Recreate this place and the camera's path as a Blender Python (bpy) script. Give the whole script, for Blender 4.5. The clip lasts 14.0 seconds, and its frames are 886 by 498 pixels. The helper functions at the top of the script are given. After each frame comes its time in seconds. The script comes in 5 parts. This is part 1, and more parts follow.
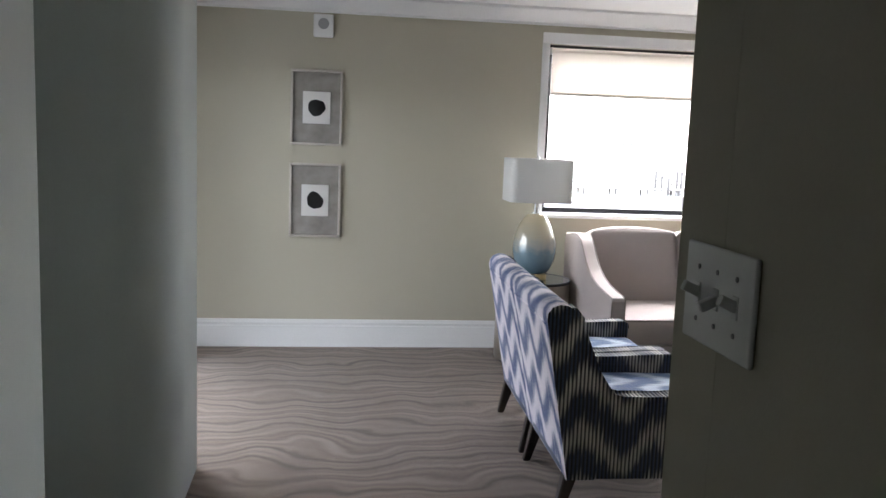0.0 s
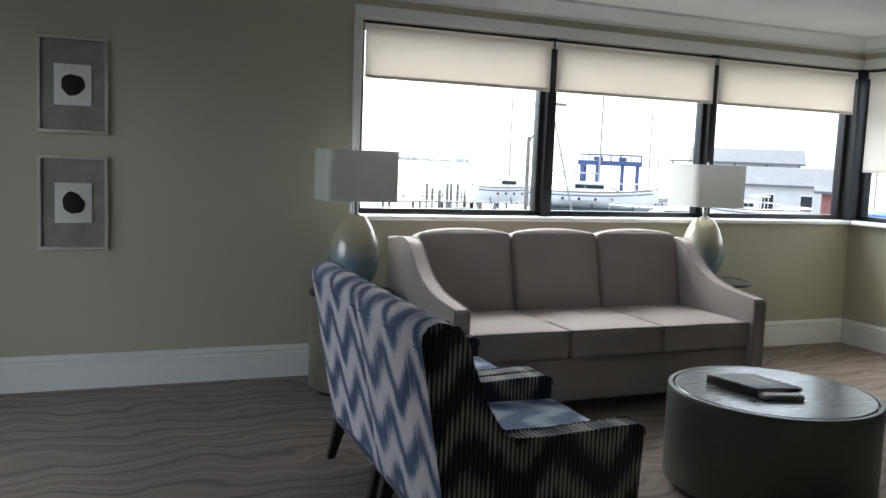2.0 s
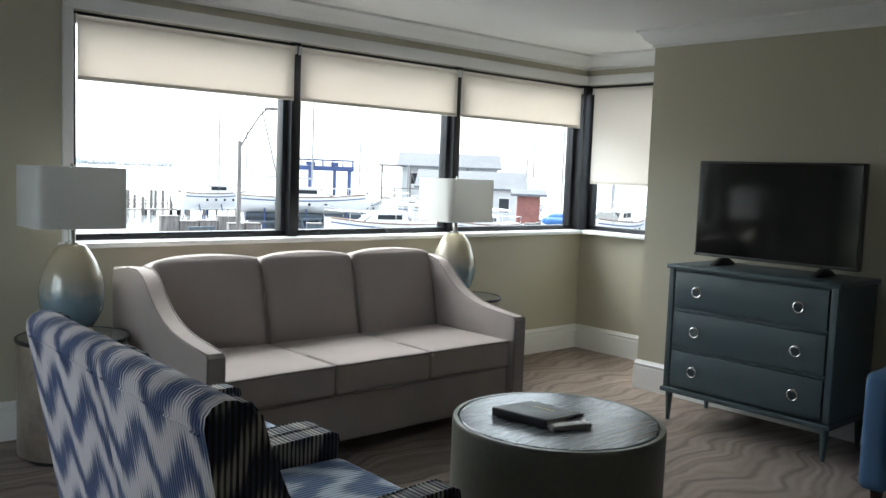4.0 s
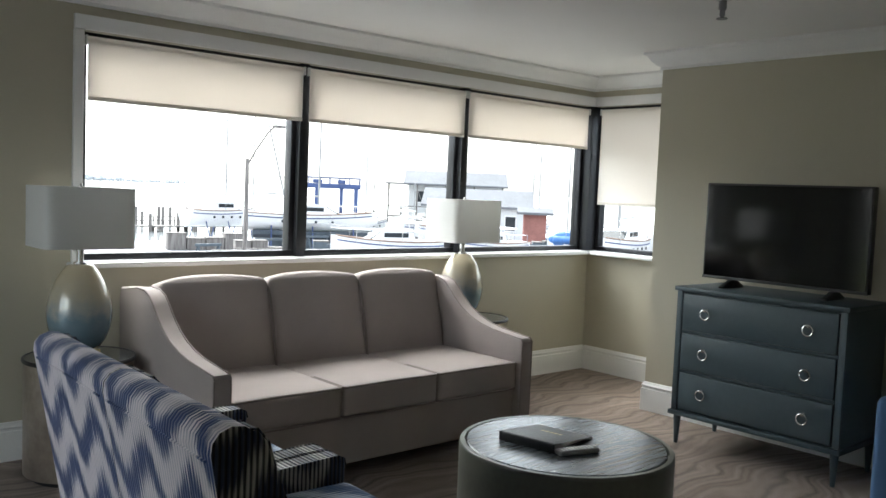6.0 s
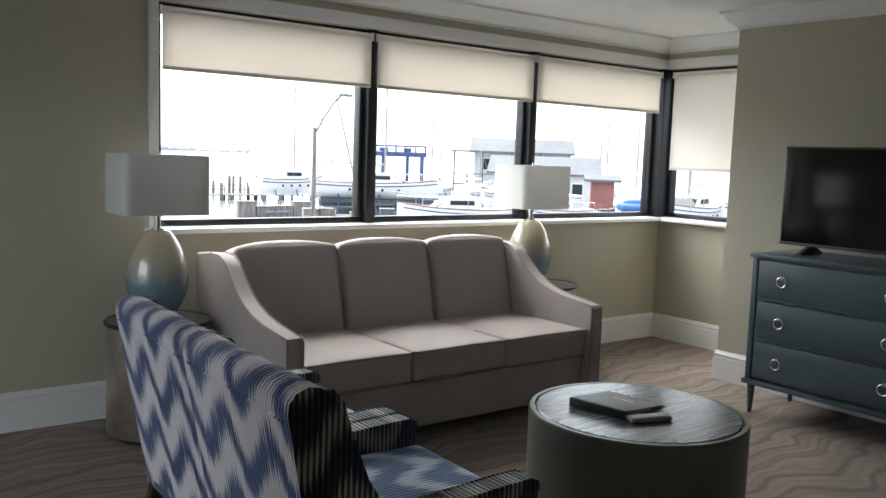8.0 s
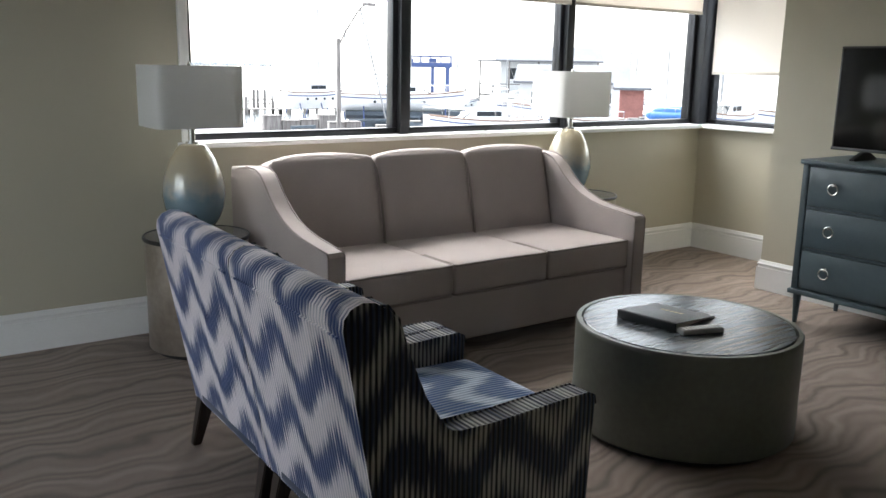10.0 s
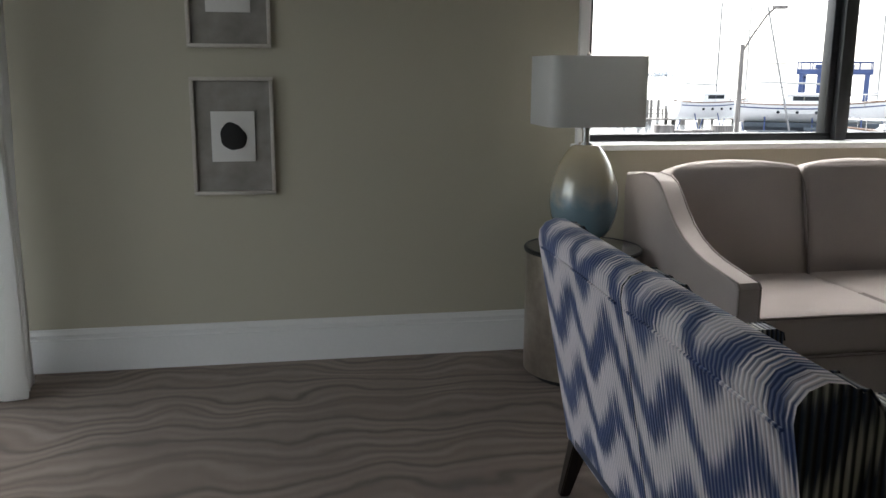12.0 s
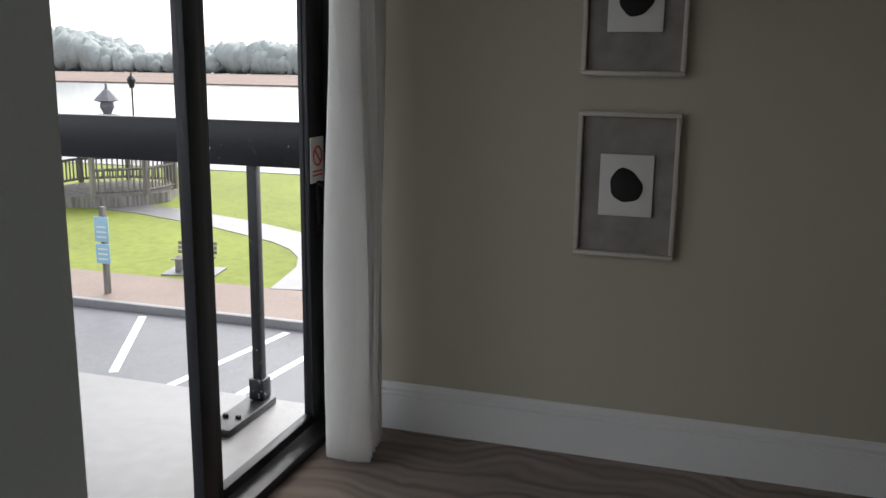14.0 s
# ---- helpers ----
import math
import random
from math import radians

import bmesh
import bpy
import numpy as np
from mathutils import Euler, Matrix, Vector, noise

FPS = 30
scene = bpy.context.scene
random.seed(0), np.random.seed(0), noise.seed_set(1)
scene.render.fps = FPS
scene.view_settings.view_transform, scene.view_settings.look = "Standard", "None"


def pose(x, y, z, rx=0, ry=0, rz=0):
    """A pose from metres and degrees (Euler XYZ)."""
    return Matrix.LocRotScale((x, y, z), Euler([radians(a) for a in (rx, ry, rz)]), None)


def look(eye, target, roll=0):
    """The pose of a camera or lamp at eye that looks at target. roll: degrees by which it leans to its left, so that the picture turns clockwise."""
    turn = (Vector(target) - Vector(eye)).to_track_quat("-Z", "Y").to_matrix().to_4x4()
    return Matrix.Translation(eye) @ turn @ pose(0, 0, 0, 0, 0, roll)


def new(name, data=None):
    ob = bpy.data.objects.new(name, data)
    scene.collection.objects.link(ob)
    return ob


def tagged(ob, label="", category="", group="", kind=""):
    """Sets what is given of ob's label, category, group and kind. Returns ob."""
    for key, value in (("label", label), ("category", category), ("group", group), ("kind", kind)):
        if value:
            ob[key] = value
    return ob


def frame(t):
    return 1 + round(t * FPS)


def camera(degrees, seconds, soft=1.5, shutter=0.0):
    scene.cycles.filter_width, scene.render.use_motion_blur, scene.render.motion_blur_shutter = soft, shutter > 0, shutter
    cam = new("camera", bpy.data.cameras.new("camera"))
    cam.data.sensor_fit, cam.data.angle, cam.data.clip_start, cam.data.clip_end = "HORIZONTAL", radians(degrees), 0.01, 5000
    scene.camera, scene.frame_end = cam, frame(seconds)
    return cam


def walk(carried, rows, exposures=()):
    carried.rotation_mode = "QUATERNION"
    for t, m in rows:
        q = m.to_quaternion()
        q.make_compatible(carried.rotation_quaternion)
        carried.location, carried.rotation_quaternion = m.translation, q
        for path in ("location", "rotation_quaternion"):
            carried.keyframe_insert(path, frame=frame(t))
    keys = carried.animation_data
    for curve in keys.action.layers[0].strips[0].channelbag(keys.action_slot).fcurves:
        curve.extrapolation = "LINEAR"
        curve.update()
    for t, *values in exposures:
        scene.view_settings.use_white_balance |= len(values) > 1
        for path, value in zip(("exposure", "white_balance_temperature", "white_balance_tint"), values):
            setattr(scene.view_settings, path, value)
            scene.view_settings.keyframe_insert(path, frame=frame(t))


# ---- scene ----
cam = camera(54.5, 14.0)
EXPOSURES = [(0.0, 3.50, 6250, 14), (0.5, 3.30, 6250, 14), (1.0, 2.80, 6200, 11), (1.5, 2.20, 6100, 8), (2.0, 2.15, 6100, 6), (2.5, 2.20, 6100, 5), (3.5, 2.27, 6100, 4), (6.0, 2.32, 6300, 6),
             (6.5, 2.28, 6300, 7), (7.5, 2.2, 6300, 7), (10.0, 2.58, 6350, 9), (10.5, 2.12, 6400, 10), (11.0, 2.02, 6450, 10), (11.5, 1.90, 6500, 10), (12.0, 2.05, 6500, 9), (12.5, 2.36, 6700, 11),
             (13.0, 2.60, 6800, 14), (13.5, 1.95, 6700, 13), (14.0, 1.55, 6600, 13)]
PATH = [
    (0, (0.004, 0.224, 1.512), (0.274, 2.188, 1.248), 2.2),
    (0.5, (0.035, 0.459, 1.487), (0.30, 2.426, 1.229), 2.3),
    (1, (-0.023, 0.691, 1.414), (0.293, 2.653, 1.186), 2.3),
    (1.5, (-0.052, 0.946, 1.357), (0.579, 2.833, 1.158), 2.5),
    (2, (-0.041, 1.142, 1.352), (0.735, 2.973, 1.141), 2.3),
    (2.5, (0.031, 1.365, 1.39), (0.884, 3.161, 1.178), 2.4),
    (3, (0.022, 1.546, 1.412), (1.118, 3.208, 1.215), 2.5),
    (3.5, (-0.014, 1.641, 1.408), (1.313, 3.125, 1.221), 2.1),
    (6, (-0.016, 1.659, 1.428), (1.308, 3.151, 1.293), 2.4),
    (6.5, (-0.019, 1.658, 1.425), (1.228, 3.217, 1.3), 2.3),
    (7, (-0.018, 1.66, 1.425), (1.199, 3.242, 1.297), 2.3),
    (7.5, (-0.022, 1.668, 1.42), (1.181, 3.26, 1.282), 2.3),
    (7.7, (-0.021, 1.673, 1.418), (1.179, 3.265, 1.252), 2.2),
    (9.8, (-0.034, 1.753, 1.403), (1.212, 3.26, 0.981), 1.1),
    (10, (-0.022, 1.795, 1.396), (1.119, 3.384, 0.979), 1.1),
    (10.5, (0.023, 1.892, 1.381), (0.748, 3.709, 0.963), 0.6),
    (11, (0.061, 2.001, 1.365), (0.578, 3.886, 0.94), 0.6),
    (11.5, (0.11, 2.191, 1.334), (0.529, 4.102, 0.92), 0.2),
    (12, (0.159, 2.341, 1.31), (0.504, 4.269, 0.906), 0.3),
    (12.5, (0.25, 2.545, 1.284), (0.172, 4.508, 0.909), 1.0),
    (13, (0.242, 2.717, 1.334), (-0.045, 4.659, 0.936), 0.4),
    (13.5, (0.202, 2.953, 1.381), (-0.164, 4.875, 0.97), 0.4),
    (14, (0.199, 3.144, 1.42), (-0.38, 5.014, 1.01), 0.8),
]
walk(cam, [(t, look(eye, target, roll)) for t, eye, target, roll in PATH], EXPOSURES)

# ---- light ----
world = bpy.data.worlds.new("overcast_sky")
scene.world = world
world.use_nodes = True
wn, wl = world.node_tree.nodes, world.node_tree.links
sky = wn.new("ShaderNodeTexSky")
sky.sky_type, sky.sun_disc = "NISHITA", False
sky.sun_elevation, sky.sun_rotation = radians(50), radians(0)
sky.dust_density, sky.air_density, sky.ozone_density = 2.5, 1.0, 1.0
grey = wn.new("ShaderNodeHueSaturation")
grey.inputs["Saturation"].default_value = 0.28
wl.new(sky.outputs[0], grey.inputs["Color"])
wl.new(grey.outputs[0], wn["Background"].inputs["Color"])
wn["Background"].inputs["Strength"].default_value = 0.15
sun = new("sun", bpy.data.lights.new("sun", "SUN"))
sun.data.energy, sun.data.angle, sun.data.color = 0.8, radians(70), (1.0, 0.97, 0.93)
sun.matrix_world = look((0, 0, 30), (0, -25, 0))


# ---- materials ----
def rgb(c):
    return (*c, 1.0)


def material(name, base, rough=0.6, metal=0.0, vary=0.12, grain=60.0, bump=0.15, coat=0.0, stain=1.5, island=False):
    """A painted, woven or cast surface: base colour with fine grain, slow stains and relief."""
    m = bpy.data.materials.new(name)
    m.use_nodes = True
    n, l = m.node_tree.nodes, m.node_tree.links
    b = n["Principled BSDF"]
    tc = n.new("ShaderNodeTexCoord")
    fine, slow = n.new("ShaderNodeTexNoise"), n.new("ShaderNodeTexNoise")
    fine.inputs["Scale"].default_value, fine.inputs["Detail"].default_value = grain, 4
    slow.inputs["Scale"].default_value, slow.inputs["Detail"].default_value = stain, 5
    for t in (fine, slow):
        l.new(tc.outputs["Object"], t.inputs["Vector"])
    add = n.new("ShaderNodeMath")
    add.operation = "ADD"
    l.new(fine.outputs["Fac"], add.inputs[0])
    l.new(slow.outputs["Fac"], add.inputs[1])
    ramp = n.new("ShaderNodeMapRange")
    ramp.inputs["From Min"].default_value, ramp.inputs["From Max"].default_value = 0.6, 1.4
    ramp.inputs["To Min"].default_value, ramp.inputs["To Max"].default_value = 1 - vary, 1 + vary
    l.new(add.outputs[0], ramp.inputs["Value"])
    mul = n.new("ShaderNodeVectorMath")
    mul.operation = "SCALE"
    mul.inputs[0].default_value = base
    l.new(ramp.outputs[0], mul.inputs["Scale"])
    l.new(mul.outputs[0], b.inputs["Base Color"])
    b.inputs["Roughness"].default_value, b.inputs["Metallic"].default_value = rough, metal
    b.inputs["Coat Weight"].default_value = coat
    if bump:
        bp = n.new("ShaderNodeBump")
        bp.inputs["Strength"].default_value, bp.inputs["Distance"].default_value = bump, 0.004
        l.new(fine.outputs["Fac"], bp.inputs["Height"])
        l.new(bp.outputs[0], b.inputs["Normal"])
    return m


def math_node(n, l, op, a, b=None, c=None):
    k = n.new("ShaderNodeMath")
    k.operation = op
    for i, v in enumerate((a, b, c)):
        if v is None:
            continue
        if isinstance(v, (int, float)):
            k.inputs[i].default_value = v
        else:
            l.new(v, k.inputs[i])
    return k.outputs[0]


def ikat(name, u, v, ridge, bias=0.0, blue=(0.040, 0.075, 0.215), white=(0.86, 0.79, 0.82)):
    """Cotton velvet with feathered blue zigzags on off-white, striped along v."""
    m = bpy.data.materials.new(name)
    m.use_nodes = True
    n, l = m.node_tree.nodes, m.node_tree.links
    b = n["Principled BSDF"]
    tc, sep = n.new("ShaderNodeTexCoord"), n.new("ShaderNodeSeparateXYZ")
    l.new(tc.outputs["Object"], sep.inputs[0])
    U, V = sep.outputs[u], sep.outputs[v]
    f = lambda op, *a: math_node(n, l, op, *a)
    saw = f("FRACT", f("DIVIDE", f("ADD", U, 5.03), 0.30))
    zig = f("SUBTRACT", f("MULTIPLY", f("MINIMUM", f("DIVIDE", saw, 0.62), f("DIVIDE", f("SUBTRACT", 1.0, saw), 0.38)), 2.0), 1.0)
    zig = f("SINE", f("MULTIPLY", zig, 1.45))
    rough_noise = n.new("ShaderNodeTexNoise")
    rough_noise.inputs["Scale"].default_value = 9
    l.new(tc.outputs["Object"], rough_noise.inputs["Vector"])
    shift = f("ADD", f("MULTIPLY", zig, 0.070), f("MULTIPLY", rough_noise.outputs["Fac"], 0.05))
    phase = f("FRACT", f("DIVIDE", f("ADD", f("ADD", V, shift), 5.0), 0.222))
    band = f("ABSOLUTE", f("SUBTRACT", phase, 0.5))
    cord = f("SINE", f("MULTIPLY", U, 2 * math.pi / 0.0155))
    thread = n.new("ShaderNodeTexNoise")
    thread.noise_dimensions = "1D"
    thread.inputs["Scale"].default_value = 95
    l.new(U, thread.inputs["W"])
    edge = f("ADD", f("MULTIPLY", cord, 0.045), f("MULTIPLY", f("SUBTRACT", thread.outputs["Fac"], 0.5), 0.62))
    mask = n.new("ShaderNodeMapRange")
    mask.interpolation_type = "SMOOTHSTEP"
    mask.inputs["From Min"].default_value, mask.inputs["From Max"].default_value = 0.125 + bias, 0.355 + bias
    l.new(f("ADD", band, edge), mask.inputs["Value"])
    mix = n.new("ShaderNodeMix")
    mix.data_type = "RGBA"
    mix.inputs["A"].default_value, mix.inputs["B"].default_value = rgb(blue), rgb(white)
    l.new(mask.outputs[0], mix.inputs["Factor"])
    dark = n.new("ShaderNodeMix")
    dark.data_type, dark.blend_type = "RGBA", "MULTIPLY"
    # Ridge above 0.9: wide near-black grooves, painting in the shade of the chair sides.
    groove = n.new("ShaderNodeMapRange")
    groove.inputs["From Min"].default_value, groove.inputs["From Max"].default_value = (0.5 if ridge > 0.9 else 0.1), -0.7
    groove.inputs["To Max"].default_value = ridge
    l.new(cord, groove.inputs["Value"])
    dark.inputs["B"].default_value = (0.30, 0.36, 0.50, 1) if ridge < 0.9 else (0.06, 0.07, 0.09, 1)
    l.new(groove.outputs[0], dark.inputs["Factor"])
    l.new(mix.outputs["Result"], dark.inputs["A"])
    l.new(dark.outputs["Result"], b.inputs["Base Color"])
    b.inputs["Roughness"].default_value, b.inputs["Sheen Weight"].default_value = 0.75, 0.25
    bp = n.new("ShaderNodeBump")
    bp.inputs["Strength"].default_value, bp.inputs["Distance"].default_value = 0.5, 0.003
    l.new(cord, bp.inputs["Height"])
    l.new(bp.outputs[0], b.inputs["Normal"])
    return m


def carpet_material():
    """Looped carpet with drifting wavy lines."""
    m = bpy.data.materials.new("carpet_wave")
    m.use_nodes = True
    n, l = m.node_tree.nodes, m.node_tree.links
    b = n["Principled BSDF"]
    f = lambda op, *a: math_node(n, l, op, *a)
    tc, sep = n.new("ShaderNodeTexCoord"), n.new("ShaderNodeSeparateXYZ")
    l.new(tc.outputs["Object"], sep.inputs[0])
    drift, small, tuft, patch = (n.new("ShaderNodeTexNoise") for _ in range(4))
    for t, s, d in ((drift, 1.9, 1.0), (small, 5.5, 2.0), (tuft, 300.0, 3.0), (patch, 2.2, 3.0)):
        t.inputs["Scale"].default_value, t.inputs["Detail"].default_value = s, d
        l.new(tc.outputs["Object"], t.inputs["Vector"])
    y = f("ADD", sep.outputs[1], f("ADD", f("MULTIPLY", drift.outputs["Fac"], 0.52), f("MULTIPLY", small.outputs["Fac"], 0.085)))
    line = f("SINE", f("MULTIPLY", y, 2 * math.pi / 0.062))
    line2 = f("SINE", f("MULTIPLY", y, 2 * math.pi / 0.145))
    strength = f("MULTIPLY", f("MAXIMUM", f("SUBTRACT", patch.outputs["Fac"], 0.28), 0.05), 0.68)
    w = f("ADD", f("MULTIPLY", line, strength), f("ADD", f("MULTIPLY", line2, 0.17), 0.5))
    w = f("ADD", w, f("MULTIPLY", f("SUBTRACT", tuft.outputs["Fac"], 0.5), 0.5))
    w = f("ADD", w, f("MULTIPLY", f("SUBTRACT", patch.outputs["Fac"], 0.5), 0.5))
    ramp = n.new("ShaderNodeValToRGB")
    ramp.color_ramp.elements[0].position, ramp.color_ramp.elements[1].position = 0.1, 0.95
    ramp.color_ramp.elements[0].color, ramp.color_ramp.elements[1].color = (0.080, 0.054, 0.040, 1), (0.31, 0.238, 0.19, 1)
    mid = ramp.color_ramp.elements.new(0.35)
    mid.color = (0.19, 0.139, 0.108, 1)
    l.new(w, ramp.inputs[0])
    l.new(ramp.outputs[0], b.inputs["Base Color"])
    b.inputs["Roughness"].default_value, b.inputs["Sheen Weight"].default_value = 0.9, 0.2
    bp = n.new("ShaderNodeBump")
    bp.inputs["Strength"].default_value, bp.inputs["Distance"].default_value = 0.5, 0.006
    l.new(f("ADD", f("MULTIPLY", w, 0.7), tuft.outputs["Fac"]), bp.inputs["Height"])
    l.new(bp.outputs[0], b.inputs["Normal"])
    return m


def cloth_light(name, base, through_share, fold=0.0):
    """Thin cloth that lets part of the daylight through."""
    m = bpy.data.materials.new(name)
    m.use_nodes = True
    n, l = m.node_tree.nodes, m.node_tree.links
    out = n["Material Output"]
    b = n["Principled BSDF"]
    weave = n.new("ShaderNodeTexNoise")
    weave.inputs["Scale"].default_value = 300
    tc = n.new("ShaderNodeTexCoord")
    l.new(tc.outputs["Object"], weave.inputs["Vector"])
    mix = n.new("ShaderNodeMix")
    mix.data_type = "RGBA"
    mix.inputs["A"].default_value, mix.inputs["B"].default_value = rgb([c * 0.9 for c in base]), rgb([min(1, c * 1.06) for c in base])
    l.new(weave.outputs["Fac"], mix.inputs["Factor"])
    l.new(mix.outputs["Result"], b.inputs["Base Color"])
    b.inputs["Roughness"].default_value = 0.85
    tr = n.new("ShaderNodeBsdfTranslucent")
    l.new(mix.outputs["Result"], tr.inputs["Color"])
    ms = n.new("ShaderNodeMixShader")
    ms.inputs[0].default_value = through_share
    l.new(b.outputs[0], ms.inputs[1])
    l.new(tr.outputs[0], ms.inputs[2])
    l.new(ms.outputs[0], out.inputs["Surface"])
    return m


def glass_material(name, tint=(0.97, 0.99, 0.98)):
    m = bpy.data.materials.new(name)
    m.use_nodes = True
    b = m.node_tree.nodes["Principled BSDF"]
    b.inputs["Base Color"].default_value = rgb(tint)
    b.inputs["Roughness"].default_value, b.inputs["IOR"].default_value = 0.0, 1.02
    b.inputs["Transmission Weight"].default_value = 1.0
    return m


def lamp_glass():
    """Mercury-glass glaze that runs from pale gold at the neck to misty blue at the foot."""
    m = bpy.data.materials.new("mercury_glass")
    m.use_nodes = True
    n, l = m.node_tree.nodes, m.node_tree.links
    b = n["Principled BSDF"]
    tc, sep = n.new("ShaderNodeTexCoord"), n.new("ShaderNodeSeparateXYZ")
    l.new(tc.outputs["Object"], sep.inputs[0])
    ns = n.new("ShaderNodeTexNoise")
    ns.inputs["Scale"].default_value, ns.inputs["Detail"].default_value = 22, 8
    l.new(tc.outputs["Object"], ns.inputs["Vector"])
    f = lambda op, *a: math_node(n, l, op, *a)
    h = f("ADD", f("DIVIDE", sep.outputs[2], 0.42), f("MULTIPLY", f("SUBTRACT", ns.outputs["Fac"], 0.5), 0.30))
    ramp = n.new("ShaderNodeValToRGB")
    e = ramp.color_ramp.elements
    e[0].position, e[0].color = 0.1, (0.16, 0.27, 0.34, 1)
    e[1].position, e[1].color = 0.95, (0.62, 0.54, 0.38, 1)
    for p, c in ((0.42, (0.24, 0.34, 0.40, 1)), (0.55, (0.45, 0.47, 0.45, 1)), (0.7, (0.58, 0.53, 0.42, 1))):
        e.new(p).color = c
    l.new(h, ramp.inputs[0])
    l.new(ramp.outputs[0], b.inputs["Base Color"])
    b.inputs["Metallic"].default_value, b.inputs["Roughness"].default_value, b.inputs["Coat Weight"].default_value = 0.25, 0.22, 0.8
    return m


def wood_material(name, a, c, along, rough=0.4, scale=30):
    m = bpy.data.materials.new(name)
    m.use_nodes = True
    n, l = m.node_tree.nodes, m.node_tree.links
    b = n["Principled BSDF"]
    tc, mp, ns = n.new("ShaderNodeTexCoord"), n.new("ShaderNodeMapping"), n.new("ShaderNodeTexNoise")
    mp.inputs["Scale"].default_value = [scale * (0.07 if i == along else 1) for i in range(3)]
    ns.inputs["Scale"].default_value, ns.inputs["Detail"].default_value, ns.inputs["Distortion"].default_value = 1.5, 6, 0.6
    l.new(tc.outputs["Object"], mp.inputs[0])
    l.new(mp.outputs[0], ns.inputs["Vector"])
    ramp = n.new("ShaderNodeValToRGB")
    ramp.color_ramp.elements[0].position, ramp.color_ramp.elements[1].position = 0.35, 0.68
    ramp.color_ramp.elements[0].color, ramp.color_ramp.elements[1].color = rgb(a), rgb(c)
    l.new(ns.outputs["Fac"], ramp.inputs[0])
    l.new(ramp.outputs[0], b.inputs["Base Color"])
    b.inputs["Roughness"].default_value = rough
    bp = n.new("ShaderNodeBump")
    bp.inputs["Strength"].default_value, bp.inputs["Distance"].default_value = 0.35, 0.002
    l.new(ns.outputs["Fac"], bp.inputs["Height"])
    l.new(bp.outputs[0], b.inputs["Normal"])
    return m


WALL = material("greige_wall_paint", (0.468, 0.438, 0.345), 0.7, vary=0.03, grain=180, bump=0.12, stain=0.8)
PALE = material("pale_grey_satin_paint", (0.56, 0.615, 0.595), 0.6, vary=0.03, grain=120, bump=0.04)
WHITE = material("white_trim_paint", (0.80, 0.80, 0.79), 0.4, vary=0.03, grain=90, bump=0.05)
CEILING = material("ceiling_paint", (0.85, 0.85, 0.83), 0.85, vary=0.03, grain=150, bump=0.1)
CARPET = carpet_material()
ALU = material("dark_bronze_aluminium", (0.024, 0.025, 0.030), 0.42, 0.3, vary=0.15, grain=120, bump=0.03)
GLASS = glass_material("window_glass")
SHADE_CLOTH = cloth_light("roller_shade_cloth", (0.93, 0.885, 0.83), 0.34)
HEM_CLOTH = cloth_light("roller_shade_hem", (0.74, 0.69, 0.62), 0.12)
CURTAIN_CLOTH = cloth_light("curtain_cloth", (0.96, 0.945, 0.925), 0.55)
LAMP_CLOTH = cloth_light("lampshade_linen", (0.80, 0.80, 0.78), 0.28)
SOFA = material("taupe_sofa_weave", (0.42, 0.368, 0.348), 0.85, vary=0.13, grain=420, bump=0.35, stain=3)
PIPING = material("taupe_piping", (0.27, 0.236, 0.222), 0.85, vary=0.1, grain=420, bump=0.2)
# Same velvet throughout; the side copy is darkened to paint in its shade.
IKAT_BACK, IKAT_SIDE_SHADED, IKAT_SEAT_LIT = ikat("ikat_velvet_back", 1, 2, 0.4), ikat("ikat_velvet_side_shaded", 0, 2, 0.97, 0.09, (0.022, 0.038, 0.085), (0.46, 0.45, 0.41)), ikat("ikat_velvet_seat_lit", 1, 0, 0.6, 0.08, (0.035, 0.125, 0.34), (0.62, 0.74, 0.86))
DARK_WOOD = wood_material("dark_stained_wood", (0.012, 0.008, 0.007), (0.035, 0.022, 0.016), 2)
TABLE_TOP = wood_material("ash_grey_oak", (0.045, 0.052, 0.06), (0.13, 0.145, 0.16), 0, 0.26, 45)
DRUM = material("olive_grey_lacquer", (0.12, 0.125, 0.105), 0.36, 0.2, vary=0.14, grain=40, bump=0.1, stain=4)
CHAMPAGNE = material("champagne_leaf", (0.40, 0.35, 0.295), 0.33, 0.8, vary=0.2, grain=30, bump=0.1, stain=5)
BLACKTOP = material("smoked_top", (0.05, 0.055, 0.06), 0.15, 0.0, vary=0.1, grain=50, bump=0.02, coat=0.5)
NAVY = material("slate_blue_lacquer", (0.062, 0.090, 0.104), 0.42, vary=0.1, grain=50, bump=0.05, stain=3)
CHROME = material("brushed_nickel", (0.75, 0.74, 0.72), 0.18, 1.0, vary=0.04, grain=200, bump=0.0)
BRASS = material("satin_brass", (0.62, 0.50, 0.28), 0.3, 1.0, vary=0.06, grain=150, bump=0.0)
SCREEN = material("tv_screen", (0.002, 0.0025, 0.003), 0.09, vary=0.05, grain=5, bump=0.0, coat=0.0)
PLASTIC = material("black_plastic", (0.015, 0.015, 0.016), 0.35, vary=0.1, grain=150, bump=0.05)
WHITE_PLASTIC = material("white_plastic", (0.74, 0.74, 0.72), 0.35, vary=0.02, grain=200, bump=0.02)
GREY_PLASTIC = material("grey_plastic", (0.30, 0.30, 0.30), 0.45, vary=0.05, grain=200, bump=0.02)
LEATHER = material("black_leatherette", (0.02, 0.021, 0.022), 0.35, vary=0.2, grain=260, bump=0.4)
